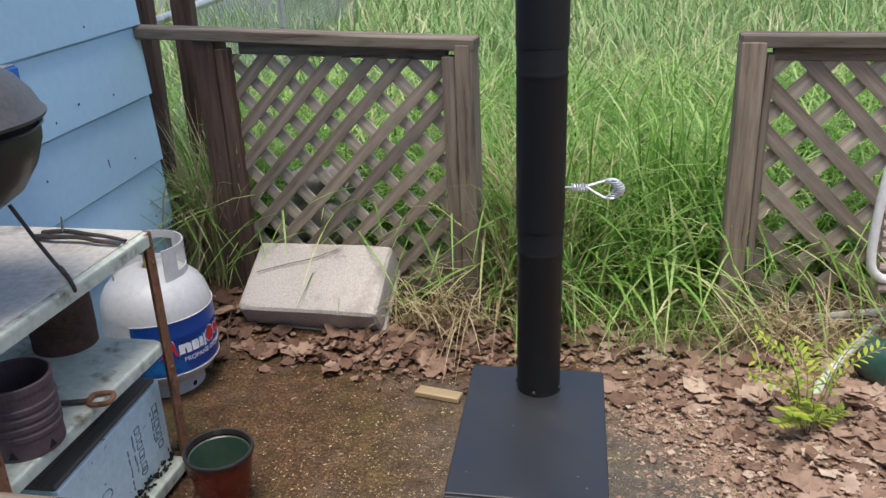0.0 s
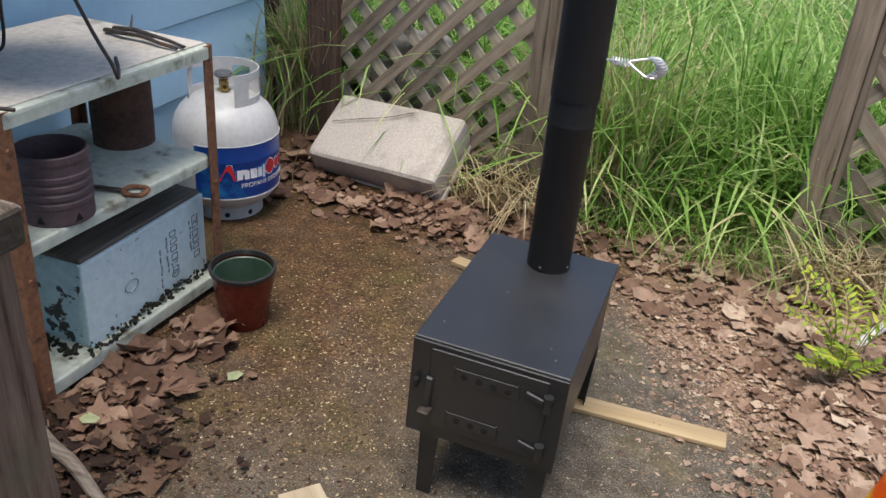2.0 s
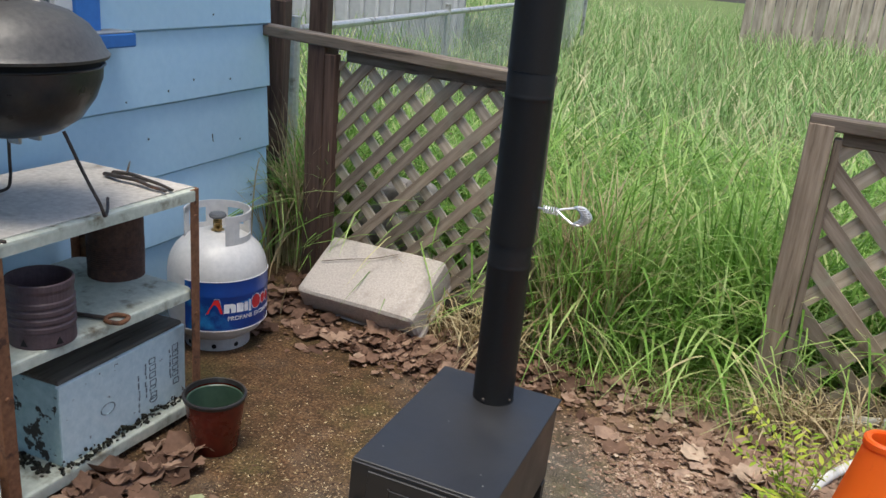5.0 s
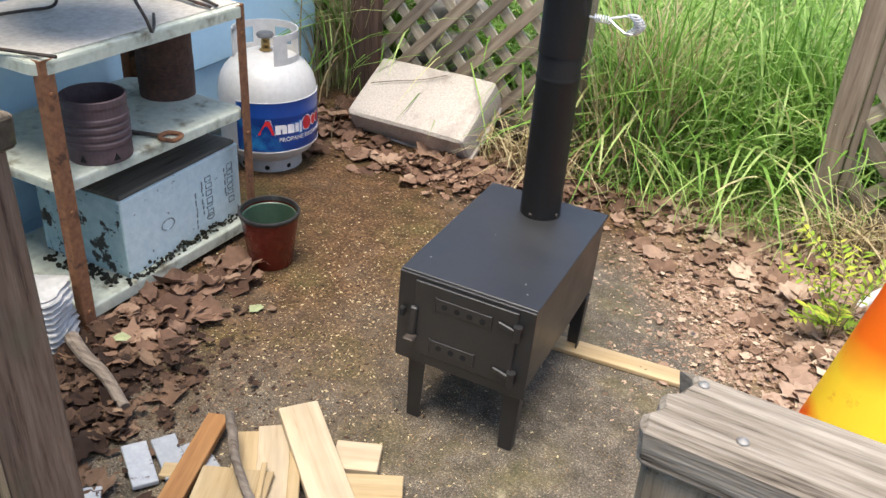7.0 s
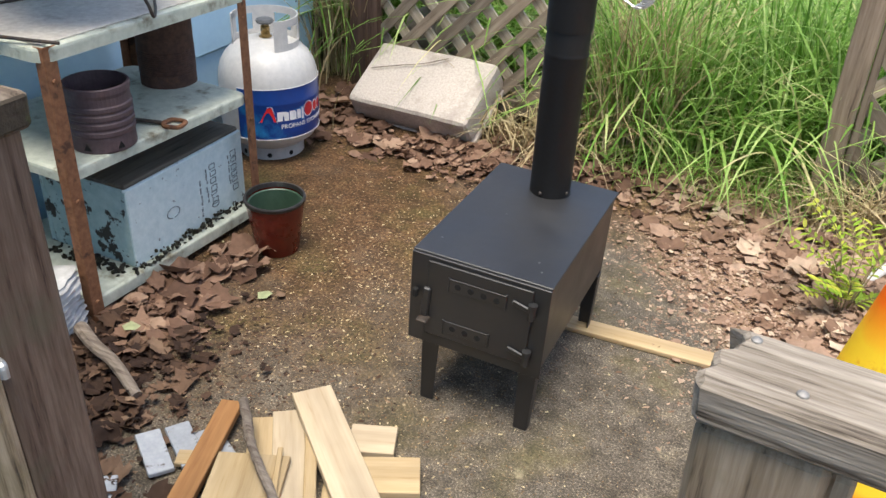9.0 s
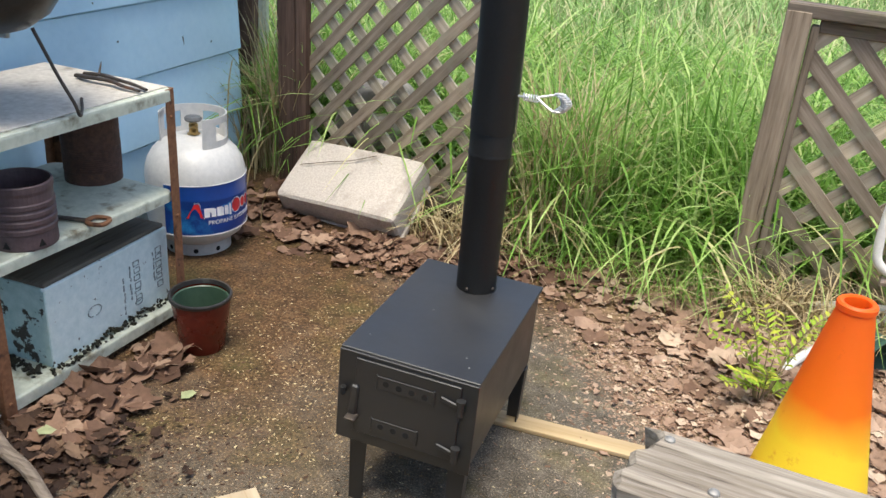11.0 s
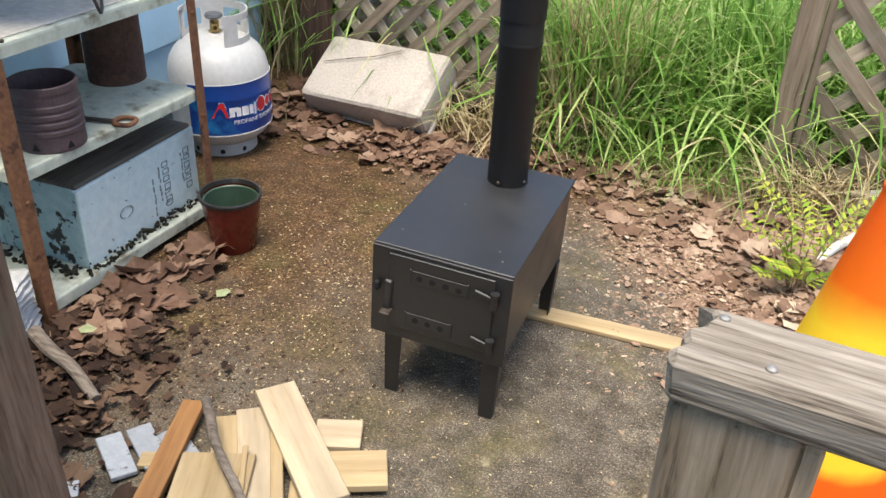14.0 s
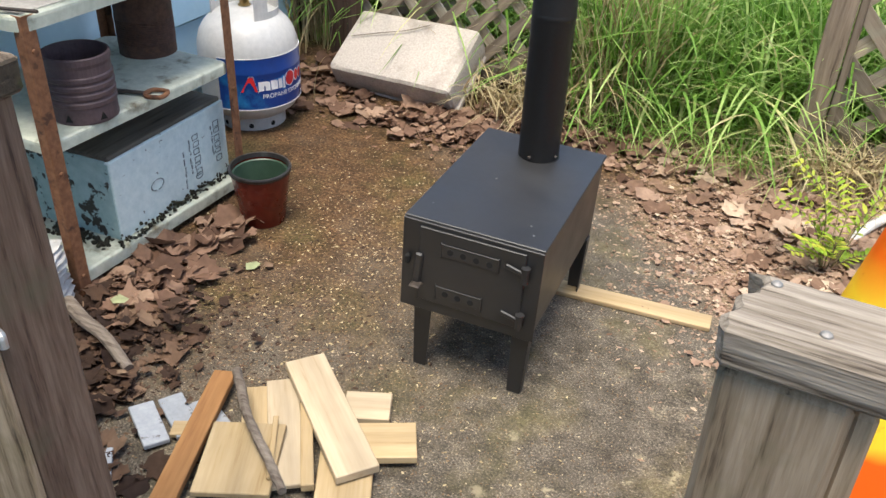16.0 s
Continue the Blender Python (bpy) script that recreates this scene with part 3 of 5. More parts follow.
def build_house():
    wall = thing("wall_west", "light blue painted lap siding wall of a house", "wall", kind="structure")
    part("sheathing", box((0.10, 6.0, 2.7), (WALL_X - 0.075, CORNER_Y - 3.01, 1.35), 0), M_SIDING, wall)
    for i in range(12):
        z0 = 0.05 + 0.2225 * (i - 1) + 0.003
        bm = bmesh.new()
        y0, y1 = CORNER_Y - 6.0, CORNER_Y
        prof = [(-0.025, z0 + 0.235), (0.0, z0 + 0.215), (0.012, z0 + 0.002), (0.010, z0), (-0.025, z0)]
        if i > 4:
            # boards stop at the window casing
            segs = [(y0, -0.62), (0.655, y1)]
        else:
            segs = [(y0, y1)]
        for a0, b0 in segs:
            a = [bm.verts.new((WALL_X + x, a0, z)) for x, z in prof]
            b = [bm.verts.new((WALL_X + x, b0, z)) for x, z in prof]
            k = len(prof)
            for j in range(k):
                bm.faces.new((a[j], a[(j + 1) % k], b[(j + 1) % k], b[j]))
            bm.faces.new(a[::-1])
            bm.faces.new(b)
        bmesh.ops.recalc_face_normals(bm, faces=bm.faces[:])
        part("siding_board", bm, M_SIDING, wall)
    for y, z in ((1.078, 0.780), (1.272, 0.766), (0.769, 0.741), (0.955, 0.756), (1.33, 0.55), (0.86, 0.62), (1.40, 0.33), (1.18, 0.98)):
        part("nail_head", lathe([(0.0, 0.0008), (0.0035, 0.0005), (0.004, 0.0)], 10), M_IRON, wall, m=pose(WALL_X + 0.0105, y, z, 0, 90, 0))
    part("paint_run", box((0.002, 0.005, 0.050), (WALL_X + 0.0075, 1.179, 0.565), 0.0008, (6, 0, 0)), M_IRON, wall, "dark scrape in the paint")
    # unseen wall, added to block southern sky and sun from the near yard
    south = thing("shade_wall_south", "unseen light blue wall added to shade the yard from the south", "wall", kind="structure")
    part("sheathing", box((1.9, 0.10, 3.0), (WALL_X + 0.98, -1.80, 1.50), 0), M_SIDING, south)
    side = thing("wall_north", "blue painted end wall of the house", "wall", kind="structure")
    part("sheathing", box((4.0, 0.1, 2.7), (WALL_X - 2.03, CORNER_Y - 0.055, 1.35), 0), M_SIDING, side)
    roof = link("roof", box((4.6, 7.0, 0.12), (WALL_X - 2.15, CORNER_Y - 3.3, 2.78), 0.01), M_SILLTOP)
    tagged(roof, "dull grey eave of the house roof", "roof", kind="structure")
    win = thing("window_1", "white sash window in bright blue casing with dusty sill", "window", kind="structure")
    part("casing", box((0.03, 0.085, 1.1), (WALL_X + 0.022, 0.615, 1.50), 0.003), M_TRIM, win)
    part("casing", box((0.03, 0.085, 1.1), (WALL_X + 0.022, -0.58, 1.50), 0.003), M_TRIM, win)
    part("casing", box((0.03, 1.28, 0.085), (WALL_X + 0.022, 0.017, 2.095), 0.003), M_TRIM, win)
    sill = part("window_sill", box((0.085, 1.42, 0.038), (WALL_X + 0.045, 0.025, 0.930), 0.004), M_TRIM, win)
    part("sill_dust", box((0.075, 1.40, 0.004), (WALL_X + 0.047, 0.025, 0.9515), 0.001), M_SILLTOP, sill)
    part("window_frame", box((0.03, 0.06, 1.1), (WALL_X + 0.010, 0.543, 1.50), 0.003), M_WHITE, win)
    part("window_frame", box((0.03, 0.06, 1.1), (WALL_X + 0.010, -0.51, 1.50), 0.003), M_WHITE, win)
    part("window_frame", box((0.03, 1.0, 0.06), (WALL_X + 0.010, 0.017, 0.981), 0.003), M_WHITE, win)
    part("window_frame", box((0.03, 1.0, 0.06), (WALL_X + 0.010, 0.017, 2.02), 0.003), M_WHITE, win)
    part("pane", box((0.006, 0.998, 0.98), (WALL_X + 0.004, 0.017, 1.5), 0), M_GLASS, win)


build_house()


# ---------------------------------------------------------------- lattice fences
def lattice(panel, x0, x1, z0, z1, front_mat, back_mat, pitch=0.085, width=0.036, flip=1):
    """Two crossed layers of thin slats, cut to the frame; the front layer climbs to the east."""
    for layer, sign, mat_, y in ((0, flip, front_mat, -0.006), (1, -flip, back_mat, 0.006)):
        span = (x1 - x0) + (z1 - z0)
        step = pitch * math.sqrt(2)
        k = int(span / step) + 2
        for i in range(-1, k):
            off = i * step + (0.03 if layer else 0.0) + random.uniform(-0.005, 0.005)
            ln = 3.0
            if sign > 0:
                cx, cz = x0 + off - (z1 - z0), z0
            else:
                cx, cz = x0 + off, z0
            ang = radians(45 * sign + random.uniform(-0.8, 0.8)) if sign > 0 else radians(135 + random.uniform(-0.8, 0.8))
            d = (math.cos(ang), math.sin(ang))
            nrm = (-d[1], d[0])
            h = width / 2
            poly = [(cx - d[0] * ln + nrm[0] * h, cz - d[1] * ln + nrm[1] * h), (cx + d[0] * ln + nrm[0] * h, cz + d[1] * ln + nrm[1] * h),
                    (cx + d[0] * ln - nrm[0] * h, cz + d[1] * ln - nrm[1] * h), (cx - d[0] * ln - nrm[0] * h, cz - d[1] * ln - nrm[1] * h)]
            poly = clip_rect(poly, x0, x1, z0, z1)
            if len(poly) < 3:
                continue
            mx, mz = sum(p[0] for p in poly) / len(poly), sum(p[1] for p in poly) / len(poly)
            ca, sa = math.cos(-ang), math.sin(-ang)
            loc = [((p[0] - mx) * ca - (p[1] - mz) * sa, (p[0] - mx) * sa + (p[1] - mz) * ca) for p in poly]
            m = Matrix.Translation((mx, y, mz)) @ Matrix.Rotation(-ang, 4, "Y")
            part("slat", prism(loc, 0.010), mat_, panel, m=m)


def build_left_fence():
    yaw = math.degrees(math.atan2(1.35 - 1.52, -0.075 + 1.20))
    f = thing("lattice_fence", "weathered brown lattice fence panel with capped frame beside the house", "fence", pose(-0.075, 1.35, 0.03, 0, 0, yaw), "lattice fences")
    # local x runs west to east, ending at 0
    part("cap_rail", box((1.17, 0.075, 0.036), (-0.585, -0.004, 0.872), 0.004, (0, 1.9, 0), rough_edge=0.002), M_RAIL, f, "mossy weathered cap rail")
    part("top_rail", box((0.68, 0.03, 0.04), (-0.43, 0.004, 0.832), 0.003, (0, 1.5, 0)), M_RAIL, f)
    part("bottom_rail", box((0.68, 0.03, 0.05), (-0.43, 0.004, 0.075), 0.003), M_RAIL, f)
    part("post", box((0.052, 0.085, 0.85), (-0.033, 0.0, 0.43), 0.004, rough_edge=0.0015), M_GREYPOST, f)
    part("post_strip", box((0.040, 0.035, 0.82), (-0.080, -0.018, 0.41), 0.003), M_GREYPOST, f)
    part("post", box((0.075, 0.085, 0.93), (-0.885, 0.01, 0.42), 0.004, rough_edge=0.0015), M_POSTWOOD, f, "dark red-brown post")
    part("post_strip", box((0.045, 0.035, 0.84), (-0.820, -0.018, 0.42), 0.003), M_POSTWOOD, f)
    lattice(f, -0.80, -0.095, 0.06, 0.82, M_SLAT, M_SLATPALE)


def build_right_fence():
    f = thing("lattice_fence", "weathered grey lattice fence panel leaning over dry grass", "fence", pose(0.642, 1.352, 0.0, 0, 0.7, -3), "lattice fences")
    part("post", box((0.068, 0.085, 0.90), (0.034, 0.0, 0.425), 0.004, rough_edge=0.0015), M_GREYPOST, f)
    part("post_strip", box((0.022, 0.04, 0.84), (0.081, -0.01, 0.42), 0.003), M_GREYPOST, f)
    part("cap_rail", box((1.6, 0.08, 0.036), (0.80, -0.002, 0.868), 0.004, (0, 0.6, 0), rough_edge=0.002), M_RAIL, f)
    part("top_rail", box((1.5, 0.03, 0.035), (0.84, 0.004, 0.83), 0.003, (0, 0.6, 0)), M_RAIL, f)
    part("bottom_rail", box((1.5, 0.03, 0.05), (0.84, 0.004, 0.06), 0.003), M_RAIL, f)
    part("post", box((0.085, 0.085, 0.90), (1.62, 0.0, 0.425), 0.004), M_GREYPOST, f)
    lattice(f, 0.088, 1.58, 0.05, 0.82, M_SLAT, M_SLATPALE, 0.100, 0.042, -1)


build_left_fence()
build_right_fence()


# ---------------------------------------------------------------- stove
SW, SD, ST, SB = 0.271, 0.430, 0.349, 0.155


def build_stove():
    s = thing("camp_stove", "black painted sheet steel box camp stove on four legs", "stove", pose(-0.009, -0.001, 0.0043, 0, 1.8, 0))
    part("body", box((SW - 0.012, SD - 0.010, ST - SB - 0.004), (SW / 2, SD / 2 + 0.003, (ST + SB) / 2 - 0.002), 0.003), M_BLACK, s)
    part("top_plate", box((SW, SD, 0.006), (SW / 2, SD / 2, ST - 0.003), 0.0015), M_BLACK, s)
    part("front_plate", box((SW, 0.006, ST - SB), (SW / 2, -0.002, (ST + SB) / 2 - 0.004), 0.001), M_BLACK, s)
    door = part("door", box((0.205, 0.005, 0.160), (0.138, -0.0075, 0.257), 0.0012), M_BLACK, s)
    for z, nh in ((0.300, 4), (0.205, 3)):
        slide = part("air_slide", box((0.112 if nh == 4 else 0.092, 0.002, 0.026), (0.136 if nh == 4 else 0.120, -0.0110, z), 0.0006), M_BLACK, door)
        for i in range(nh):
            # flush dark disc carries the shade inside the hole
            bm = lathe([(0.0062, -0.0006), (0.0062, 0.0), (0.0054, 0.0003), (0.0, 0.0003)], 14)
            bmesh.ops.transform(bm, matrix=pose((0.098 if nh == 4 else 0.094) + 0.0255 * i, -0.0124, z - 0.001 * i, 90), verts=bm.verts)
            part("air_hole", bm, M_HOLE, slide)
        for dx in ((-0.056, 0.056) if nh == 4 else (-0.046, 0.046)):
            bm = box((0.003, 0.004, 0.032), ((0.136 if nh == 4 else 0.120) + dx, -0.0115, z), 0.0008)
            part("slide_guide", bm, M_BLACK, door)
    for z in (0.298, 0.196):
        hinge = part("hinge", box((0.042, 0.005, 0.010), (0.224, -0.0125, z + 0.004), 0.002, (0, 14, 0)), M_BLACK, s)
        bm = lathe([(0, -0.014), (0.0068, -0.014), (0.0068, 0.014), (0, 0.014)], 14)
        bmesh.ops.transform(bm, matrix=pose(0.243, -0.014, z - 0.002), verts=bm.verts)
        part("hinge_pin", bm, M_BLACK, hinge)
        bm = lathe([(0, -0.003), (0.0085, -0.003), (0.0085, 0.003), (0, 0.003)], 14)
        bmesh.ops.transform(bm, matrix=pose(0.243, -0.014, z + 0.013), verts=bm.verts)
        part("hinge_cap", bm, M_BLACK, hinge)
    latch = part("latch", box((0.016, 0.009, 0.066), (0.036, -0.012, 0.248), 0.003, (0, 4, 0)), M_BLACK, s)
    part("latch_tab", box((0.022, 0.022, 0.006), (0.037, -0.020, 0.214), 0.002), M_IRON, latch, "bare steel latch tip")
    part("latch_knob", box((0.010, 0.012, 0.020), (0.014, -0.012, 0.262), 0.003), M_HOLE, latch)
    for x, y in ((0.041, 0.014), (SW - 0.028, 0.014), (0.041, SD - 0.020), (SW - 0.020, SD - 0.020)):
        out = -1 if y < 0.2 else 1
        bm = bmesh.new()
        # folded angle leg, narrower towards the foot
        face = [(-0.018, SB), (0.018, SB), (0.0135, 0.0), (-0.0135, 0.0)]
        prism(face, 0.003, bm)
        sx = 1 if x > 0.1 else -1
        vs = []
        for dy in (0.0, 0.026):
            for fx, z in ((0.0165, SB), (0.0125, 0.0)):
                vs.append((sx * fx, dy * -out, z))
        side = [bm.verts.new((v[0] + e, v[1] * (0.75 if v[2] == 0 else 1.0), v[2])) for e in (-0.0015, 0.0015) for v in (vs[0], vs[1], vs[3], vs[2])]
        bm.faces.new(side[:4])
        bm.faces.new(side[4:][::-1])
        for i in range(4):
            bm.faces.new((side[i], side[(i + 1) % 4], side[4 + (i + 1) % 4], side[4 + i]))
        bmesh.ops.recalc_face_normals(bm, faces=bm.faces[:])
        part("leg", bm, M_BLACK, s, m=pose(x, y, 0.0314 * x - 0.0043))
    for x, y in ((0.03, 0.06), (0.235, 0.04), (0.10, 0.21), (0.22, 0.07)):
        bm = lathe([(0.0, 0.0012), (0.0018, 0.0008), (0.002, 0.0)], 8)
        part("rivet", bm, M_DARKPLASTIC, s, m=pose(x, y, ST))
    # flue
    px, py = 0.142, 0.356
    fl = thing("stove_pipe", "matt black sectional stove pipe standing on the stove", "stove pipe", pose(px, py, ST - 0.006, 1.1, 0.9, 0))
    r = 0.0425
    part("collar", lathe([(r - 0.006, 0.0), (r + 0.0022, 0.0), (r + 0.0022, 0.005), (r - 0.001, 0.007), (r - 0.006, 0.006)], 48), M_PIPE, fl, smooth=False)
    for z0, z1, k in ((0.004, 0.356, 0.0), (0.353, 0.690, 0.0022), (0.686, 1.15, 0.0035)):
        rr = r + k
        prof = [(rr - 0.003, z0), (rr, z0 + 0.001)]
        prof += [(rr, z1 - 0.058), (rr + 0.0006, z1 - 0.054), (rr + 0.0016, z1 - 0.050), (rr + 0.0006, z1 - 0.046), (rr, z1 - 0.042), (rr, z1 - 0.004), (rr - 0.001, z1)]
        bm = lathe(prof, 56)
        part("pipe_section", bm, M_PIPE, fl, smooth=True)
    for a in (-100, -20, 60, 170):
        bm = lathe([(0, 0.004), (0.003, 0.003), (0.0042, 0.0)], 10)
        m = Matrix.Rotation(radians(a), 4, "Z") @ pose(r + 0.0005, 0, 0.016, 0, 90, 0)
        part("screw", bm, M_IRON, fl, m=m)
    # damper with wound wire handle
    dm = part("damper_shaft", tube([(r - 0.01, 0, 0.43), (r + 0.024, 0, 0.43)], 0.0024, 8), M_CHROME, fl, "bright wire damper handle")
    coil = [(r + 0.012 + 0.030 * i / 90, 0.0065 * math.cos(i * 0.42), 0.43 + 0.0065 * math.sin(i * 0.42)) for i in range(91)]
    part("spring", tube(coil, 0.0014, 5), M_CHROME, dm)
    loop = smooth_line([(r + 0.040, 0, 0.432), (r + 0.060, -0.004, 0.420), (r + 0.082, -0.006, 0.412), (r + 0.098, -0.004, 0.428), (r + 0.092, 0, 0.446), (r + 0.070, 0.002, 0.442), (r + 0.042, 0, 0.434)], 6)
    part("grip_loop", tube(loop, 0.0024, 6), M_CHROME, dm)
    coil = []
    for i in range(111):
        f = i / 110
        c = Vector((r + 0.082 + 0.016 * math.sin(f * 3.1), -0.004, 0.412 + 0.036 * f))
        coil.append(c + Vector((0.0095 * math.cos(i * 0.5), 0.0095 * math.sin(i * 0.5), 0)))
    part("spring", tube(coil, 0.0019, 5), M_CHROME, dm)


build_stove()


# ---------------------------------------------------------------- shelf unit and what it holds
SX0, SX1, SY0, SY1, SZ = -1.150, -0.744, -0.096, 0.476, 0.629
MIDZ, BOTZ = 0.366, 0.050


def tray(w, d, skirt, rad, name, material, parent, at, label=""):
    """A pressed shelf: flat top with rounded corners and a turned-down skirt."""
    bm = bmesh.new()
    out = []
    for cx, cy, a0 in ((w / 2 - rad, d / 2 - rad, 0), (-w / 2 + rad, d / 2 - rad, 90), (-w / 2 + rad, -d / 2 + rad, 180), (w / 2 - rad, -d / 2 + rad, 270)):
        for k in range(6):
            a = radians(a0 + 18 * k)
            out.append((cx + rad * math.cos(a), cy + rad * math.sin(a)))
    rings = []
    for inset, z in ((0.006, 0.0), (0.001, -0.003), (0.0, -0.008), (0.0, -skirt), (0.004, -skirt), (0.005, -0.010)):
        k = 1 - inset / (min(w, d) / 2)
        rings.append([bm.verts.new((x * k, y * k, z)) for x, y in out])
    for a, b in zip(rings, rings[1:]):
        for i in range(len(out)):
            j = (i + 1) % len(out)
            bm.faces.new((a[i], a[j], b[j], b[i]))
    bm.faces.new(rings[0])
    bm.faces.new(rings[-1][::-1])
    bmesh.ops.recalc_face_normals(bm, faces=bm.faces[:])
    return part(name, bm, material, parent, label, m=pose(*at))


def build_shelf():
    s = thing("shelf_unit", "mint green metal shelf unit with rusty corner posts", "shelf",
              Matrix.Translation((SX1, SY0, 0)) @ Matrix.Rotation(radians(-3.5), 4, "Z") @ Matrix.Translation((-SX1, -SY0, 0)))
    cx, cy = (SX0 + SX1) / 2, (SY0 + SY1) / 2
    w, d = SX1 - SX0, SY1 - SY0
    top = tray(w + 0.02, d + 0.03, 0.030, 0.035, "top_shelf", M_MINT, s, (cx, cy, SZ))
    bm = box((w - 0.012, d - 0.004, 0.003), (cx, cy, SZ + 0.0018), 0.001, rough_edge=0.0)
    part("dust_layer", bm, M_DUST, top, "pale dust over the top", m=pose(0, 0, 0) @ Matrix.Translation((-cx, -cy, -SZ)))
    tray(w, d, 0.026, 0.030, "middle_shelf", M_MINT, s, (cx, cy, MIDZ))
    tray(w, d, 0.030, 0.012, "bottom_shelf", M_MINT, s, (cx, cy, BOTZ))
    for x, y, sx, sy in ((SX1, SY0, 1, -1), (SX1, SY1, 1, 1), (SX0, SY0, -1, -1), (SX0, SY1, -1, 1)):
        bm = box((0.003, 0.030, SZ), (0, -sy * 0.013, SZ / 2), 0.001)
        box((0.026, 0.003, SZ), (-sx * 0.012, 0.001 * sy, SZ / 2), 0.001, bm=bm)
        for z in (0.30, 0.05, 0.56):
            bolt = lathe([(0, 0.004), (0.004, 0.0035), (0.005, 0.0)], 10)
            bmesh.ops.transform(bolt, matrix=pose(sx * 0.0015, -sy * 0.012, z, 0, 90 * sx, 0), verts=bolt.verts)
            me = bpy.data.meshes.new("t")
            bolt.to_mesh(me)
            bolt.free()
            bm.from_mesh(me)
            bpy.data.meshes.remove(me)
        part("corner_post", bm, M_RUST, s, "rusty angle iron", m=pose(x + sx * 0.006, y + sy * 0.004, 0))


def build_crate():
    c = thing("wooden_crate", "pale blue crate with flaking paint and faded stencilled marks", "crate", pose(-0.892, 0.274, BOTZ, 0, 0, -0.6))
    d, w, h = 0.275, 0.420, 0.202
    part("front_board", box((0.014, w, h), (d / 2 - 0.007, 0, h / 2), 0.002), M_CRATE, c)
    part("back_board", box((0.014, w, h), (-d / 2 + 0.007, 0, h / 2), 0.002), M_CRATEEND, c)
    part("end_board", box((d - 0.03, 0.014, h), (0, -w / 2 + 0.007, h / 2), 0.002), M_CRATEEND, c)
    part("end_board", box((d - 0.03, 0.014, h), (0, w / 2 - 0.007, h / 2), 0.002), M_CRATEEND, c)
    part("lid", box((d - 0.006, w - 0.006, 0.012), (-0.004, 0, h + 0.004), 0.003), M_CRATELID, c, "dark bare wooden lid")
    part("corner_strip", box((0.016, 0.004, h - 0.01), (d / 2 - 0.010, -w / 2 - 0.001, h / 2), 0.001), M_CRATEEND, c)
    # unreadable stencil lines and emblem on the front
    fx = d / 2 + 0.0005
    marks = []
    for row, (y, z0, z1) in enumerate(((0.170, 0.055, 0.165), (0.150, 0.075, 0.160), (0.085, 0.050, 0.155), (0.060, 0.06, 0.15), (0.035, 0.03, 0.12))):
        z = z0
        rnd = random.Random(row)
        while z < z1:
            ln = rnd.uniform(0.008, 0.020)
            marks.append((y + rnd.uniform(-0.002, 0.002), z, 0.016 if row in (0, 2) else 0.007, ln))
            z += ln + 0.004
    for y, z, wy, lz in marks:
        if wy < 0.01:
            part("stencil_bar", box((0.0012, wy * 0.6, lz), (fx, y, z), 0), M_INK, c)
            continue
        # a larger mark: an open outline of four strokes
        bm = bmesh.new()
        for dy, dz, a, b in ((-wy * 0.65, 0, 0.0022, lz * 0.9), (wy * 0.65, 0, 0.0022, lz * 0.9), (0, -lz * 0.42, wy * 1.3, 0.0022), (0, lz * 0.42, wy * 1.1, 0.0022)):
            box((0.0012, a, b), (fx, y + dy, z + dz), 0, bm=bm)
        part("stencil_bar", bm, M_INK, c)
    for y, z, r in ((0.085, 0.040, 0.013), (-0.07, 0.085, 0.022)):
        ring = [(fx, y + r * math.cos(a), z + r * 0.62 * math.sin(a)) for a in [2 * math.pi * k / 24 for k in range(25)]]
        part("stencil_ring", tube(ring, 0.0016, 5), M_INK, c)
    debris = bmesh.new()
    rnd = random.Random(5)
    for i in range(150):
        y = -0.235 + 0.47 * i / 149
        bmesh.ops.create_icosphere(debris, subdivisions=1, radius=rnd.uniform(0.0022, 0.0055), matrix=pose(d / 2 + rnd.uniform(0.0, 0.022), y, rnd.uniform(0.0, 0.020) * rnd.random()))
    for i in range(70):
        bmesh.ops.create_icosphere(debris, subdivisions=1, radius=rnd.uniform(0.003, 0.008), matrix=pose(rnd.uniform(-0.10, 0.13), -w / 2 - rnd.uniform(0.004, 0.05), rnd.uniform(-0.004, 0.006)))
    for v in debris.verts:
        v.co += noise.noise_vector(v.co * 210) * 0.005
    ob = link("moss_debris", debris, M_MOSS, m=pose(-0.892, 0.274, BOTZ + 0.002, 0, 0, -0.6))
    tagged(ob, "black moss and rotted leaf crumbs on the bottom shelf", "debris", kind="stuff")


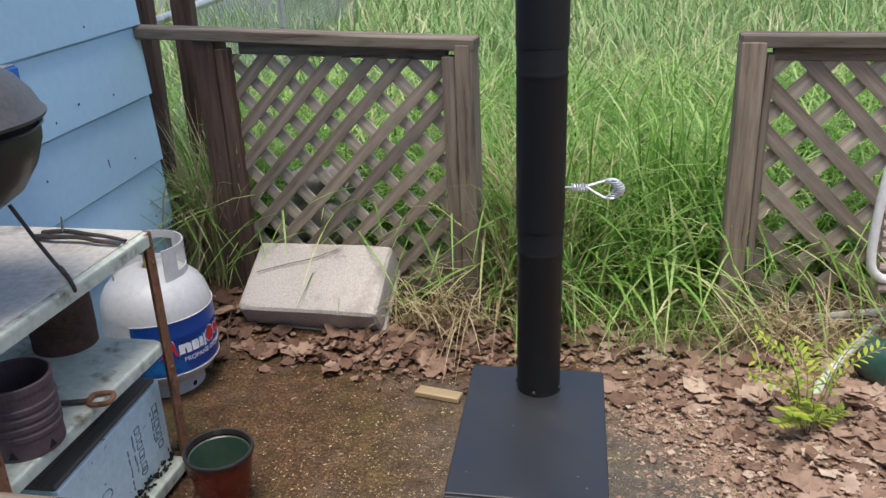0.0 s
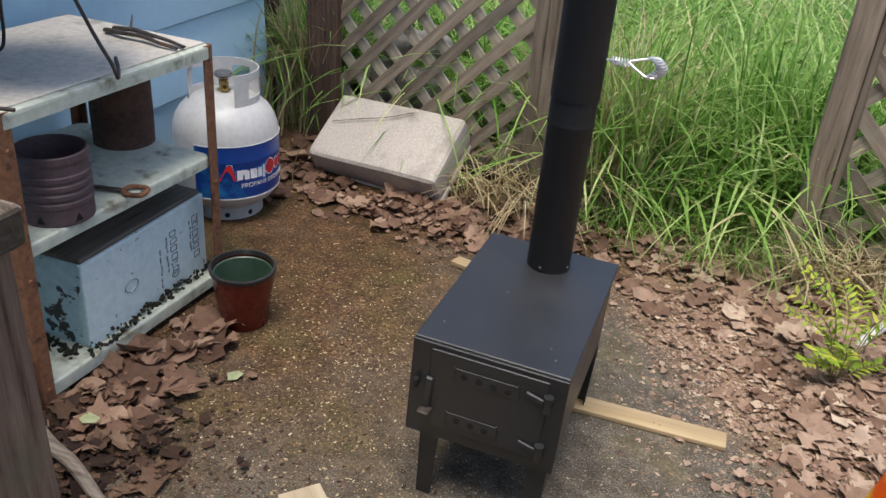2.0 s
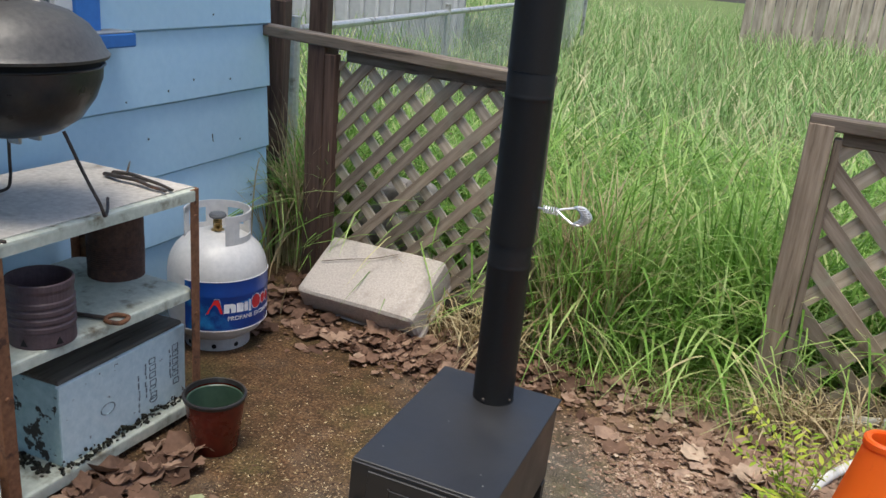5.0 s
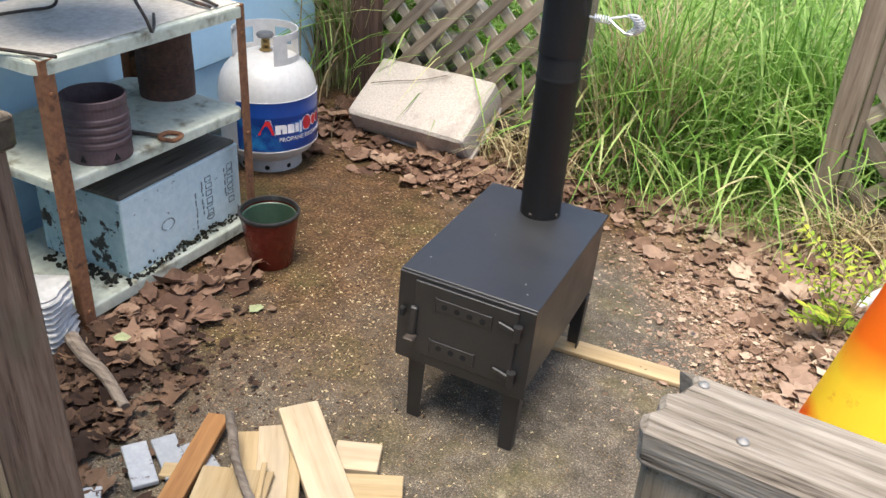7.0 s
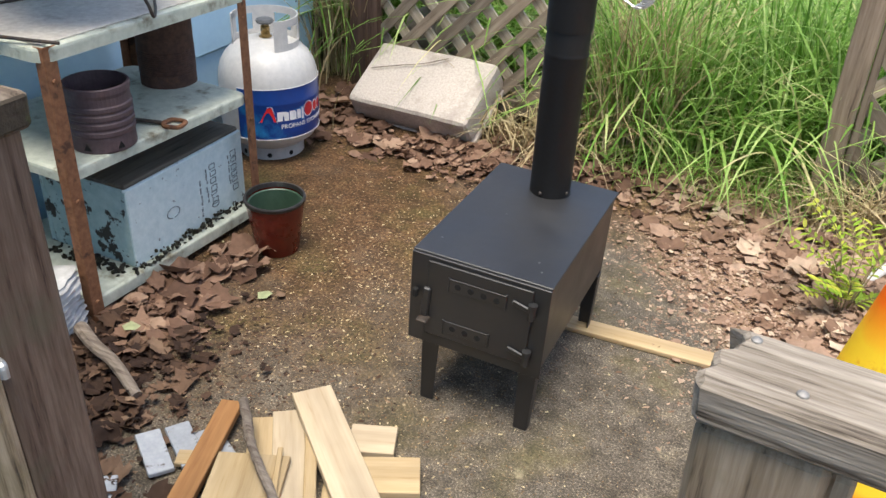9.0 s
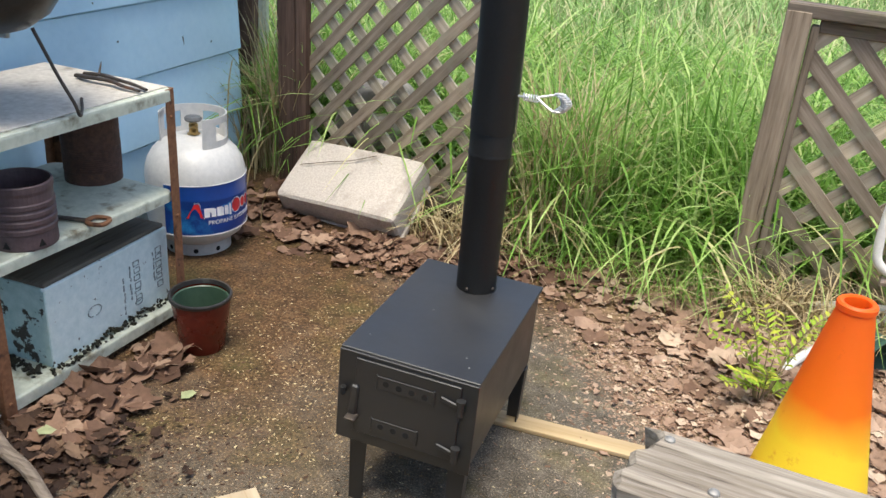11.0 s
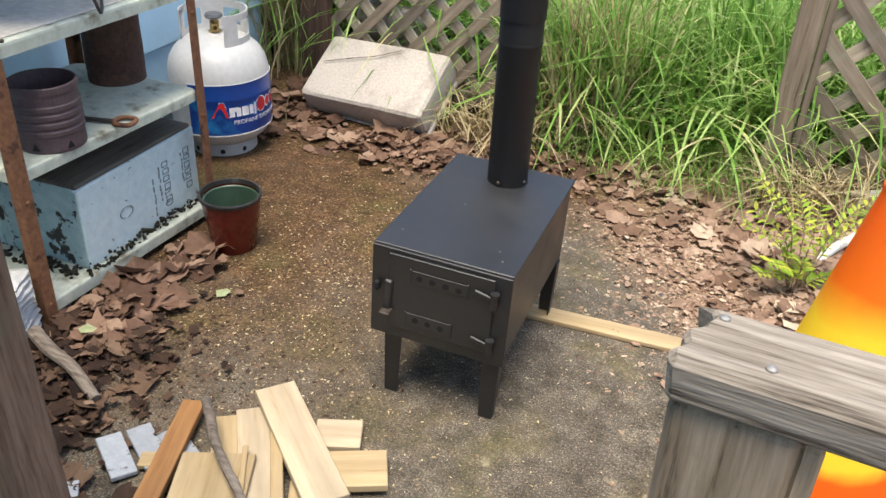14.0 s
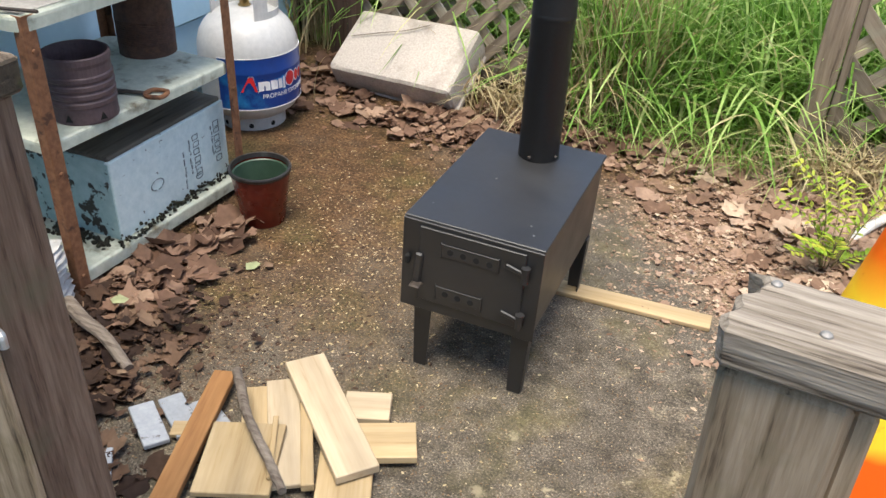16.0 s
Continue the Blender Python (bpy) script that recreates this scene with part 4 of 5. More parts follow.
def build_cans():
    r, h = 0.068, 0.142
    prof = [(r - 0.004, 0.006), (r, 0.0), (r + 0.001, 0.004)]
    for z in (0.042, 0.060, 0.078, 0.096):
        prof += [(r, z - 0.007), (r + 0.0025, z - 0.004), (r + 0.0025, z + 0.004), (r, z + 0.007)]
    prof += [(r, h - 0.022), (r + 0.002, h - 0.014), (r + 0.002, h - 0.002), (r, h), (r - 0.003, h), (r - 0.004, h - 0.02), (r - 0.004, 0.008), (0, 0.008)]
    can = thing("ribbed_can", "plum brown ribbed metal can standing on the middle shelf", "can", pose(-0.792, 0.062, MIDZ))
    part("shell", lathe(prof, 48), M_PLUMCAN, can, smooth=False)
    # dark triangles painted on for the shaded vent openings
    for a in (-75, -15):
        bm = prism([(-0.008, 0.0), (0.008, 0.0), (0.0, 0.016)], 0.002)
        m = Matrix.Rotation(radians(a), 4, "Z") @ pose(r + 0.0012, 0, 0.008, 0, 0, 90)
        part("vent_hole", bm, M_HOLE, can, m=m)
    r, h = 0.071, 0.168
    prof = [(r - 0.003, 0.004), (r, 0.0), (r, 0.03)]
    for i in range(12):
        z = 0.03 + 0.0055 * i
        prof += [(r - 0.0010, z), (r + 0.0008, z + 0.0028)]
    prof += [(r, 0.105), (r, h), (r - 0.003, h), (r - 0.003, 0.01), (0, 0.01)]
    can2 = thing("rusted_can", "dark rusted steel can with fine ribs", "can", pose(-0.938, 0.445, MIDZ))
    part("shell", lathe(prof, 48), M_RUSTCAN, can2)
    tool = thing("iron_tool", "rusty iron bar with a square ring end", "tool", pose(-0.722, 0.206, MIDZ + 0.007, 0, 0, 18))
    part("bar", box((0.190, 0.014, 0.006), (-0.118, 0.006, 0.0), 0.002, (0, 0, -4)), M_IRON, tool)
    ring = smooth_line([(-0.024, 0.0, 0), (-0.014, 0.022, 0), (0.018, 0.020, 0), (0.024, 0.0, 0), (0.016, -0.020, 0), (-0.014, -0.018, 0), (-0.024, 0.0, 0)], 5)
    part("ring", tube(ring, 0.0055, 8), M_RUST, tool)


def build_kettle():
    k = thing("kettle_grill", "small black kettle barbecue with dusty lid on wire legs", "grill", pose(-0.840, 0.065, SZ + 0.006))
    rr, rim = 0.183, 0.318
    prof = [(0.0, rim - 0.150), (0.05, rim - 0.149), (0.095, rim - 0.137), (0.135, rim - 0.110), (0.163, rim - 0.070), (0.178, rim - 0.030), (0.180, rim - 0.006), (0.185, rim - 0.002), (0.183, rim), (0.176, rim - 0.004)]
    part("bowl", lathe(prof, 64), M_KETTLE, k, smooth=True)
    # black band put in for the shade between bowl and lid
    part("grate_rim", lathe([(0.172, rim - 0.004), (0.174, rim - 0.004), (0.174, rim + 0.020), (0.172, rim + 0.020)], 64), M_HOLE, k, "black band standing in for the shade under the lid")
    lid = [(0.180, rim + 0.014), (0.192, rim + 0.012), (0.194, rim + 0.018), (0.187, rim + 0.026), (0.176, rim + 0.050), (0.155, rim + 0.077), (0.12, rim + 0.101), (0.075, rim + 0.115), (0.03, rim + 0.120), (0.0, rim + 0.121)]
    ld = part("lid", lathe(lid, 64), M_LID, k, "dusty grey-black lid", smooth=True)
    handle = smooth_line([(-0.045, -0.03, rim + 0.117), (-0.045, -0.03, rim + 0.155), (0.0, -0.03, rim + 0.168), (0.045, -0.03, rim + 0.155), (0.045, -0.03, rim + 0.117)], 6)
    part("lid_handle", tube(handle, 0.005, 8), M_IRON, ld)
    part("grip", tube([(-0.036, -0.03, rim + 0.163), (0.036, -0.03, rim + 0.163)], 0.011, 12), M_DARKPLASTIC, ld)
    part("lid_vent", lathe([(0.0, 0.006), (0.028, 0.005), (0.030, 0.0)], 24), M_STEEL, ld, m=pose(0.045, 0.055, rim + 0.108, -16, 12, 0))
    for y in (-0.03, 0.02):
        part("vent_tab", box((0.03, 0.010, 0.016), (0.04, y, rim - 0.150), 0.002), M_STEEL, k)
    # bent wire legs: down, foot along the shelf, and up again
    for a in (22, 142, 262):
        ca, sa = math.cos(radians(a)), math.sin(radians(a))
        tx, ty = -sa, ca
        pts = [(0.105 * ca, 0.105 * sa, rim - 0.135), (0.145 * ca, 0.145 * sa, 0.09), (0.172 * ca, 0.172 * sa, 0.035), (0.176 * ca + 0.012 * tx, 0.176 * sa + 0.012 * ty, 0.006),
               (0.160 * ca + 0.07 * tx, 0.160 * sa + 0.07 * ty, 0.004), (0.130 * ca + 0.15 * tx, 0.130 * sa + 0.15 * ty, 0.004)]
        part("wire_leg", tube(smooth_line(pts, 5), 0.0036, 8), M_IRON, k)
    t = thing("fire_tongs", "dark weathered iron tongs lying on the shelf corner", "tongs", pose(-0.815, 0.405, SZ + 0.008, 0, 0, -10))
    for s in (1, -1):
        pts = [(-0.115, 0.012 * s, 0.004), (-0.06, 0.018 * s, 0.012), (0.0, 0.010 * s, 0.014), (0.05, 0.014 * s, 0.008), (0.10, 0.010 * s, 0.002)]
        bm = bmesh.new()
        line = smooth_line(pts, 5)
        tube(line, 0.009, 8, bm, 0.55)
        bmesh.ops.scale(bm, vec=(1, 1, 0.6), verts=bm.verts)
        part("arm", bm, M_IRON, t)
    part("spike", tube([(-0.05, 0.0, 0.012), (-0.075, 0.03, 0.035)], 0.0035, 6, None, 0.4), M_IRON, t)


build_shelf()
build_crate()
build_cans()
build_kettle()


# ---------------------------------------------------------------- propane tank
def bend(bm, r, a0):
    """Wraps flat lettering (x, y) round a cylinder."""
    for v in bm.verts:
        x, y, z = v.co
        a = a0 + x / r
        v.co = ((r + z) * math.cos(a), (r + z) * math.sin(a), y)
    return bm


def build_tank():
    t = thing("propane_tank", "white propane cylinder with a blue wraparound label", "gas cylinder", Matrix.LocRotScale((-0.957, 0.900, 0.0), None, (0.985, 0.985, 0.985)))
    r = 0.154
    part("foot_ring", lathe([(0.098, 0.0), (0.102, 0.0), (0.102, 0.045), (0.098, 0.045)], 48), M_TANK, t, smooth=False)
    # dark discs painted on for the shaded drain slots
    for a in (-60, -20, -110):
        m = Matrix.Rotation(radians(a), 4, "Z") @ pose(0.1025, 0, 0.016, 0, 90, 0)
        part("drain_slot", lathe([(0.0, 0.0008), (0.007, 0.0004), (0.008, 0)], 12), M_HOLE, t, m=m)
    prof = [(0.0, 0.022), (0.06, 0.026), (0.105, 0.040), (0.138, 0.064), (0.151, 0.092), (r, 0.115), (r, 0.200), (r + 0.001, 0.203), (r, 0.206), (r, 0.252), (0.1515, 0.272), (0.144, 0.298), (0.130, 0.322), (0.108, 0.344), (0.078, 0.360), (0.042, 0.369), (0.0, 0.371)]
    part("body", lathe(prof, 72), M_TANK, t, smooth=True)
    # collar with hand holes: a strip of wall round three quarters
    bm = bmesh.new()
    rc = 0.098
    for a0, a1, z0, z1 in ((-28, 230, 0.418, 0.440), (-28, -2, 0.338, 0.420), (40, 84, 0.338, 0.432), (120, 160, 0.338, 0.432), (200, 230, 0.338, 0.432), (-2, 230, 0.338, 0.368)):
        n = max(3, int((a1 - a0) / 6))
        vs = []
        for i in range(n + 1):
            a = radians(a0 + (a1 - a0) * i / n)
            vs.append([bm.verts.new(((rc + e) * math.cos(a), (rc + e) * math.sin(a), z)) for e, z in ((0, z0), (0.004, z0), (0.004, z1), (0, z1))])
        for p, q in zip(vs, vs[1:]):
            for i in range(4):
                bm.faces.new((p[i], p[(i + 1) % 4], q[(i + 1) % 4], q[i]))
        bm.faces.new(vs[0])
        bm.faces.new(vs[-1][::-1])
    bmesh.ops.recalc_face_normals(bm, faces=bm.faces[:])
    part("collar", bm, M_TANK, t, m=Matrix.Rotation(radians(-12), 4, "Z"))
    valve = part("valve", lathe([(0.0, 0.36), (0.020, 0.36), (0.020, 0.372), (0.014, 0.376), (0.014, 0.402), (0.010, 0.404), (0.008, 0.414), (0.0, 0.414)], 20), M_BRASS, t)
    bm = lathe([(0.006, 0.0), (0.013, 0.0), (0.013, 0.030), (0.006, 0.030)], 18)
    part("outlet", bm, M_BRASS, valve, m=pose(0.0, 0, 0.388, 90, 0, 38))
    part("hand_wheel", lathe([(0.0, 0.412), (0.024, 0.412), (0.028, 0.418), (0.024, 0.425), (0.0, 0.427)], 12), M_DARKPLASTIC, valve)
    lo, hi = 0.092, 0.250
    bm = bmesh.new()
    a0, a1 = radians(-92), radians(40)
    rows = []
    for i in range(41):
        a = a0 + (a1 - a0) * i / 40
        rows.append([bm.verts.new((rad * math.cos(a), rad * math.sin(a), z)) for rad, z in ((0.1510 + 0.0016, lo), (0.1528 + 0.0014, 0.103), (r + 0.0016, 0.115), (r + 0.0016, 0.199), (r + 0.0026, 0.203), (r + 0.0016, 0.207), (r + 0.0014, hi))])
    for p, q in zip(rows, rows[1:]):
        for i in range(len(p) - 1):
            bm.faces.new((p[i], q[i], q[i + 1], p[i + 1]))
    bmesh.ops.recalc_face_normals(bm, faces=bm.faces[:])
    label = part("label", bm, M_LABEL, t, "dark blue label with a pale blue glow", smooth=True)
    for z in (lo - 0.002, hi + 0.002):
        b2 = bmesh.new()
        ring = [((r + 0.0018) * math.cos(a0 + (a1 - a0) * i / 40) * (0.992 if z < 0.11 else 1), (r + 0.0018) * math.sin(a0 + (a1 - a0) * i / 40) * (0.992 if z < 0.11 else 1), z) for i in range(41)]
        part("label_edge", tube(ring, 0.0012, 4, b2), M_LABELW, label)
    words = text_mesh("PROPANE EXCHANGE", 0.0195)
    part("words", bend(words, r + 0.0020, radians(-7)), M_LABELW, label, m=pose(0, 0, 0.131))
    # maker's mark, drawn as plain shapes: a red wedge, white bars, a red disc
    a = -1.16
    for i, (kind, wid, hgt) in enumerate((("wedge", 0.050, 0.046), ("bar", 0.036, 0.030), ("bar", 0.022, 0.030), ("bar", 0.014, 0.030), ("bar", 0.008, 0.038), ("disc", 0.038, 0.044), ("disc2", 0.024, 0.032), ("disc2", 0.022, 0.032))):
        for grow, mat_, lift in ((0.0035, M_LABELW if kind != "bar" else M_LABEL, 0.0018), (0.0, M_LABELR if kind != "bar" else M_LABELW, 0.0026)):
            w2, h2 = wid / 2 + grow, hgt / 2 + grow
            if kind == "wedge":
                poly = [(-w2, -h2), (w2, -h2), (w2 * 0.5, h2), (0.0, h2)]
            elif kind == "bar":
                poly = [(-w2, -h2), (w2, -h2), (w2, h2 * 0.7), (w2 * 0.5, h2), (-w2, h2)]
            else:
                poly = [(w2 * math.cos(2 * math.pi * j / 14), h2 * math.sin(2 * math.pi * j / 14)) for j in range(14)]
            b3 = bmesh.new()
            b3.faces.new([b3.verts.new((x, y, lift)) for x, y in poly])
            bend(b3, r, a + wid / 2 / r)
            part("mark_shape", b3, mat_, label, m=pose(0, 0, 0.172 - (0.007 if kind == "bar" else 0)))
        a += (wid + 0.003) / r


build_tank()


# ---------------------------------------------------------------- concrete block, pot
def build_block():
    w, d, h = 0.468, 0.262, 0.105
    bm = box((w, d, h), (0, 0, 0), 0.022, seg=3)
    bmesh.ops.subdivide_edges(bm, edges=[e for e in bm.edges if e.calc_length() > 0.05], cuts=5, use_grid_fill=True)
    for v in bm.verts:
        v.co += noise.noise_vector(v.co * 11) * 0.004 + noise.noise_vector(v.co * 40) * 0.0015
    blk = thing("concrete_block", "pale worn concrete trough block leaning against the lattice", "concrete block", pose(-0.604, 1.296, 0.134, 34, -1.3, -6.9))
    part("slab", bm, M_BLOCK, blk, smooth=True)
    lip = box((w + 0.012, d + 0.010, 0.018), (0, 0, -h / 2 - 0.006), 0.006, seg=2, rough_edge=0.003, seed=4)
    part("lip", lip, M_BLOCK, blk)
    line = smooth_line([(-0.20, 0.00, h / 2 + 0.003), (-0.10, 0.035, h / 2 + 0.004), (-0.02, 0.060, h / 2 + 0.005), (0.06, 0.10, h / 2 + 0.006)], 5)
    stalk = link("dry_stalk", tube(line, 0.0016, 5), M_BARK, m=pose(-0.604, 1.296, 0.139, 34, -1.3, -6.9))
    tagged(stalk, "thin dead stalk lying across the block", "stalk")


def build_pot():
    p = thing("flower_pot", "glossy dark red plastic plant pot with a green pot inside", "plant pot", pose(-0.574, 0.371, 0.001, 1.5, 1.0, 0))
    h, r0, r1 = 0.153, 0.055, 0.076
    part("outer_pot", lathe([(0, 0.004), (r0 - 0.002, 0.0), (r0, 0.004), (r0 + (r1 - r0) * 0.94, h * 0.94), (r0 + (r1 - r0) * 0.94 - 0.003, h * 0.94), (r0 - 0.003, 0.008), (0, 0.008)], 48), M_POTRED, p, smooth=True)
    part("rim", lathe([(r1 - 0.005, h * 0.93), (r1 + 0.001, h * 0.93), (r1 + 0.0025, h - 0.003), (r1 + 0.001, h), (r1 - 0.004, h), (r1 - 0.007, h * 0.93)], 48), M_POTRIM, p, "black rim")
    part("inner_pot", lathe([(0.0, 0.055), (r0 - 0.004, 0.055), (r1 - 0.010, h - 0.018), (r1 - 0.0065, h - 0.016), (r1 - 0.008, h - 0.03)], 48), M_POTGREEN, p, "dull green inner pot", smooth=True)


build_block()
build_pot()


# ---------------------------------------------------------------- railing posts by the camera
def build_rail_east():
    f = thing("railing", "silver-grey weathered timber railing with bolted cap board", "railing", pose(0.588, -0.791, 0.0, 0, 0, -5.5), "timber railings")
    bm = box((1.6, 0.072, 0.030), (0.80, 0.0, 0.835), 0.004)
    bmesh.ops.subdivide_edges(bm, edges=[e for e in bm.edges if e.calc_length() > 0.5], cuts=60, use_grid_fill=True)
    bmesh.ops.subdivide_edges(bm, edges=[e for e in bm.edges if e.calc_length() > 0.06], cuts=10, use_grid_fill=True)
    for v in bm.verts:
        if v.co.x < 0.05:
            # the sawn end is split and rotted along the grain
            k = 1 - v.co.x / 0.05
            v.co.x += k * (0.012 * noise.noise(Vector((v.co.y * 60, v.co.z * 20, 3))) + (0.010 if abs(v.co.y - 0.020) < 0.012 else 0))
        v.co.z += 0.0012 * noise.noise(Vector((v.co.x * 5, v.co.y * 130, 0)))
    part("cap_board", bm, M_CAP, f, "split silver-grey cap board")
    part("post", box((0.076, 0.064, 0.818), (0.0415, 0.001, 0.409), 0.005, rough_edge=0.0015, seed=3), M_NEARPOST, f)
    part("side_board", box((0.014, 0.056, 0.81), (0.0870, 0.006, 0.405), 0.003), M_NEARPOST, f)
    part("lower_rail", box((1.4, 0.038, 0.085), (0.84, 0.02, 0.30), 0.003), M_NEARPOST, f)
    for x, y in ((0.020, 0.0235), (0.054, -0.0145), (0.5, 0.02), (0.52, -0.02)):
        part("bolt_head", lathe([(0.0, 0.0026), (0.0021, 0.0022), (0.0034, 0.0012), (0.0037, 0.0)], 14), M_BOLT, f, m=pose(x, y, 0.850), smooth=True)
    for x, z in ((0.054, 0.715),):
        part("screw_head", lathe([(0.0, 0.0004), (0.0022, 0.0012), (0.0034, 0.001), (0.0038, 0.0)], 12), M_BOLT, f, m=pose(x, -0.0325, z, 90, 0, 0))


def build_rail_west():
    f = thing("railing", "brown weathered timber railing post with rotted cap board", "railing", pose(LPX + 0.019, LPY, 0.0, 0, -1.6, -4.0), "timber railings")
    bm = box((1.5, 0.098, 0.040), (-0.742, 0.0, LPZ - 0.020), 0.005)
    bmesh.ops.subdivide_edges(bm, edges=[e for e in bm.edges if e.calc_length() > 0.5], cuts=50, use_grid_fill=True)
    bmesh.ops.subdivide_edges(bm, edges=[e for e in bm.edges if e.calc_length() > 0.06], cuts=8, use_grid_fill=True)
    for v in bm.verts:
        if v.co.x > -0.04:
            v.co.x += 0.007 * noise.noise(Vector((v.co.y * 70, v.co.z * 9, 9)))
        v.co.z += 0.0012 * noise.noise(Vector((v.co.x * 5, v.co.y * 120, 4)))
    part("cap_board", bm, M_CAPWEST, f, "rotted grey-brown cap board")
    part("post", box((0.090, 0.092, LPZ - 0.041), (-0.052, 0.0, (LPZ - 0.041) / 2), 0.006, rough_edge=0.002, seed=8), M_REDPOST, f)
    part("face_board", box((0.086, 0.012, 0.70), (-0.052, -0.0535, 0.36), 0.003, rough_edge=0.001, seed=5), M_NEARPOST, f, "grey lichened face board")
    part("lower_rail", box((1.3, 0.038, 0.085), (-0.75, 0.01, 0.30), 0.003), M_REDPOST, f)
    end = box((0.006, 0.094, 0.034), (0.0095, 0.0, LPZ - 0.021), 0.003, rough_edge=0.004, seed=12)
    part("rotted_end", end, M_ROT, f, "dark mossy rotted end grain")
    part("hook", tube(smooth_line([(-0.01, -0.05, 0.56), (0.012, -0.056, 0.565), (0.016, -0.058, 0.55)], 5), 0.005, 8), M_STEEL, f, "pale metal hook")


build_rail_east()
build_rail_west()


# ---------------------------------------------------------------- traffic cone
def build_cone():
    c = thing("traffic_cone", "bright orange plastic traffic cone with two yellow bands", "traffic cone", pose(CX, CY, 0.02, 0, 0, 4))
    h = CH
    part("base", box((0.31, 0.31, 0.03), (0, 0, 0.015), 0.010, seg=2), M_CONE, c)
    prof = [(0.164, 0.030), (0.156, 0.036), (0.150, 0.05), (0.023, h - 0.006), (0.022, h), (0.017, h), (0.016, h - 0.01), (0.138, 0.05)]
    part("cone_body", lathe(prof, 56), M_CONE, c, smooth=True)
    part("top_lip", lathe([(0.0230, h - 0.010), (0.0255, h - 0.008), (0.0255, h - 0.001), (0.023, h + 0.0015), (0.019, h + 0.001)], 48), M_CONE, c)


build_cone()


# ---------------------------------------------------------------- timber offcuts
def board(name, label, material, at, yaw, size, category="offcut", pitch=0, roll=0, group="firewood offcuts", bev=0.0015):
    ob = link(name, box(size, (0, 0, size[2] / 2), bev), material, m=pose(*at, roll, pitch, yaw))
    return tagged(ob, label, category, group)


def aim(a, b):
    return math.degrees(math.atan2(b[1] - a[1], b[0] - a[0]))


def build_wood():
    board("wooden_batten", "fresh pale pine slat lying under the stove on the concrete", M_PINE, (0.375, 0.402, 0.001), 1.5, (0.365, 0.052, 0.011), "batten")
    board("wood_scrap", "small pale pine scrap on the stained concrete", M_PINE, (-0.155, 0.865, 0.002), -14, (0.13, 0.040, 0.014), "wood scrap", group="")
    board("pine_board", "pale pine board end lying on the firewood pile", M_PINEPALE, (-0.038, -0.231, 0.030), aim((-0.162, -0.12), (0.08, -0.342)), (0.312, 0.078, 0.018), pitch=2)
    board("pine_board", "knotty pine board end flat on concrete", M_PINE, (0.066, -0.243, 0.012), 26, (0.140, 0.088, 0.016))
    board("pine_block", "short pine block flat on concrete", M_PINEPALE, (0.003, -0.160, 0.002), 21, (0.088, 0.075, 0.016))
    board("pine_stick", "narrow pine offcut resting on the pile", M_PINE, (-0.176, -0.267, 0.004), -59, (0.150, 0.048, 0.012))
    board("pine_board", "thin wide pine offcut resting on the pile", M_PINEPALE, (-0.098, -0.288, 0.017), -56, (0.274, 0.060, 0.010))
    board("pine_stick", "narrow pine offcut on edge beside a wide board", M_PINE, (-0.057, -0.280, 0.022), -58.7, (0.270, 0.022, 0.016))
    board("pine_offcut", "square pine offcut on the pile", M_PINE, (-0.122, -0.390, 0.029), -68, (0.166, 0.130, 0.012))
    board("pine_stick", "thin pine strip lying on a square offcut", M_PINE, (-0.082, -0.350, 0.042), -62, (0.150, 0.010, 0.006))
    board("pine_board", "pine board lying under the pile", M_PINE, (0.055, -0.346, 0.003), -66, (0.16, 0.095, 0.018))
    board("cedar_board", "orange brown cedar board end on the pile", M_CEDAR, (-0.232, -0.368, 0.020), -72.4, (0.340, 0.043, 0.016), pitch=-1)
    board("pine_offcut", "yellow pine chip under the cedar board", M_PINE, (-0.262, -0.352, 0.008), 24, (0.06, 0.036, 0.010))
    for x, y, a in ((-0.336, -0.371, -36.4), (-0.300, -0.328, -34.5), (-0.241, -0.310, -29.7), (-0.335, -0.505, -52)):
        board("grey_board", "grey painted board scrap among dead leaves", M_GREYCHIP, (x, y, 0.006), a, (0.116, 0.046, 0.010), roll=random.uniform(-3, 3))
    pts = [(-0.244, -0.219, 0.056), (-0.222, -0.246, 0.060), (-0.190, -0.278, 0.062), (-0.150, -0.322, 0.066), (-0.106, -0.359, 0.066), (-0.060, -0.396, 0.066), (-0.003, -0.444, 0.064)]
    bm = tube(smooth_line(pts, 6), 0.0100, 10, None, 0.8)
    for v in bm.verts:
        v.co += noise.noise_vector(v.co * 45) * 0.003
    st = link("branch", bm, M_BARK, smooth=True)
    tagged(st, "grey bark stick lying across the firewood", "branch")
    pts = [(-0.70, -0.175, 0.045), (-0.62, -0.215, 0.052), (-0.55, -0.235, 0.046), (-0.46, -0.275, 0.025)]
    st = link("branch", tube(smooth_line(pts, 6), 0.016, 10, None, 0.7), M_BARK, smooth=True)
    tagged(st, "grey broken stick half buried in dead leaves", "branch")


build_wood()


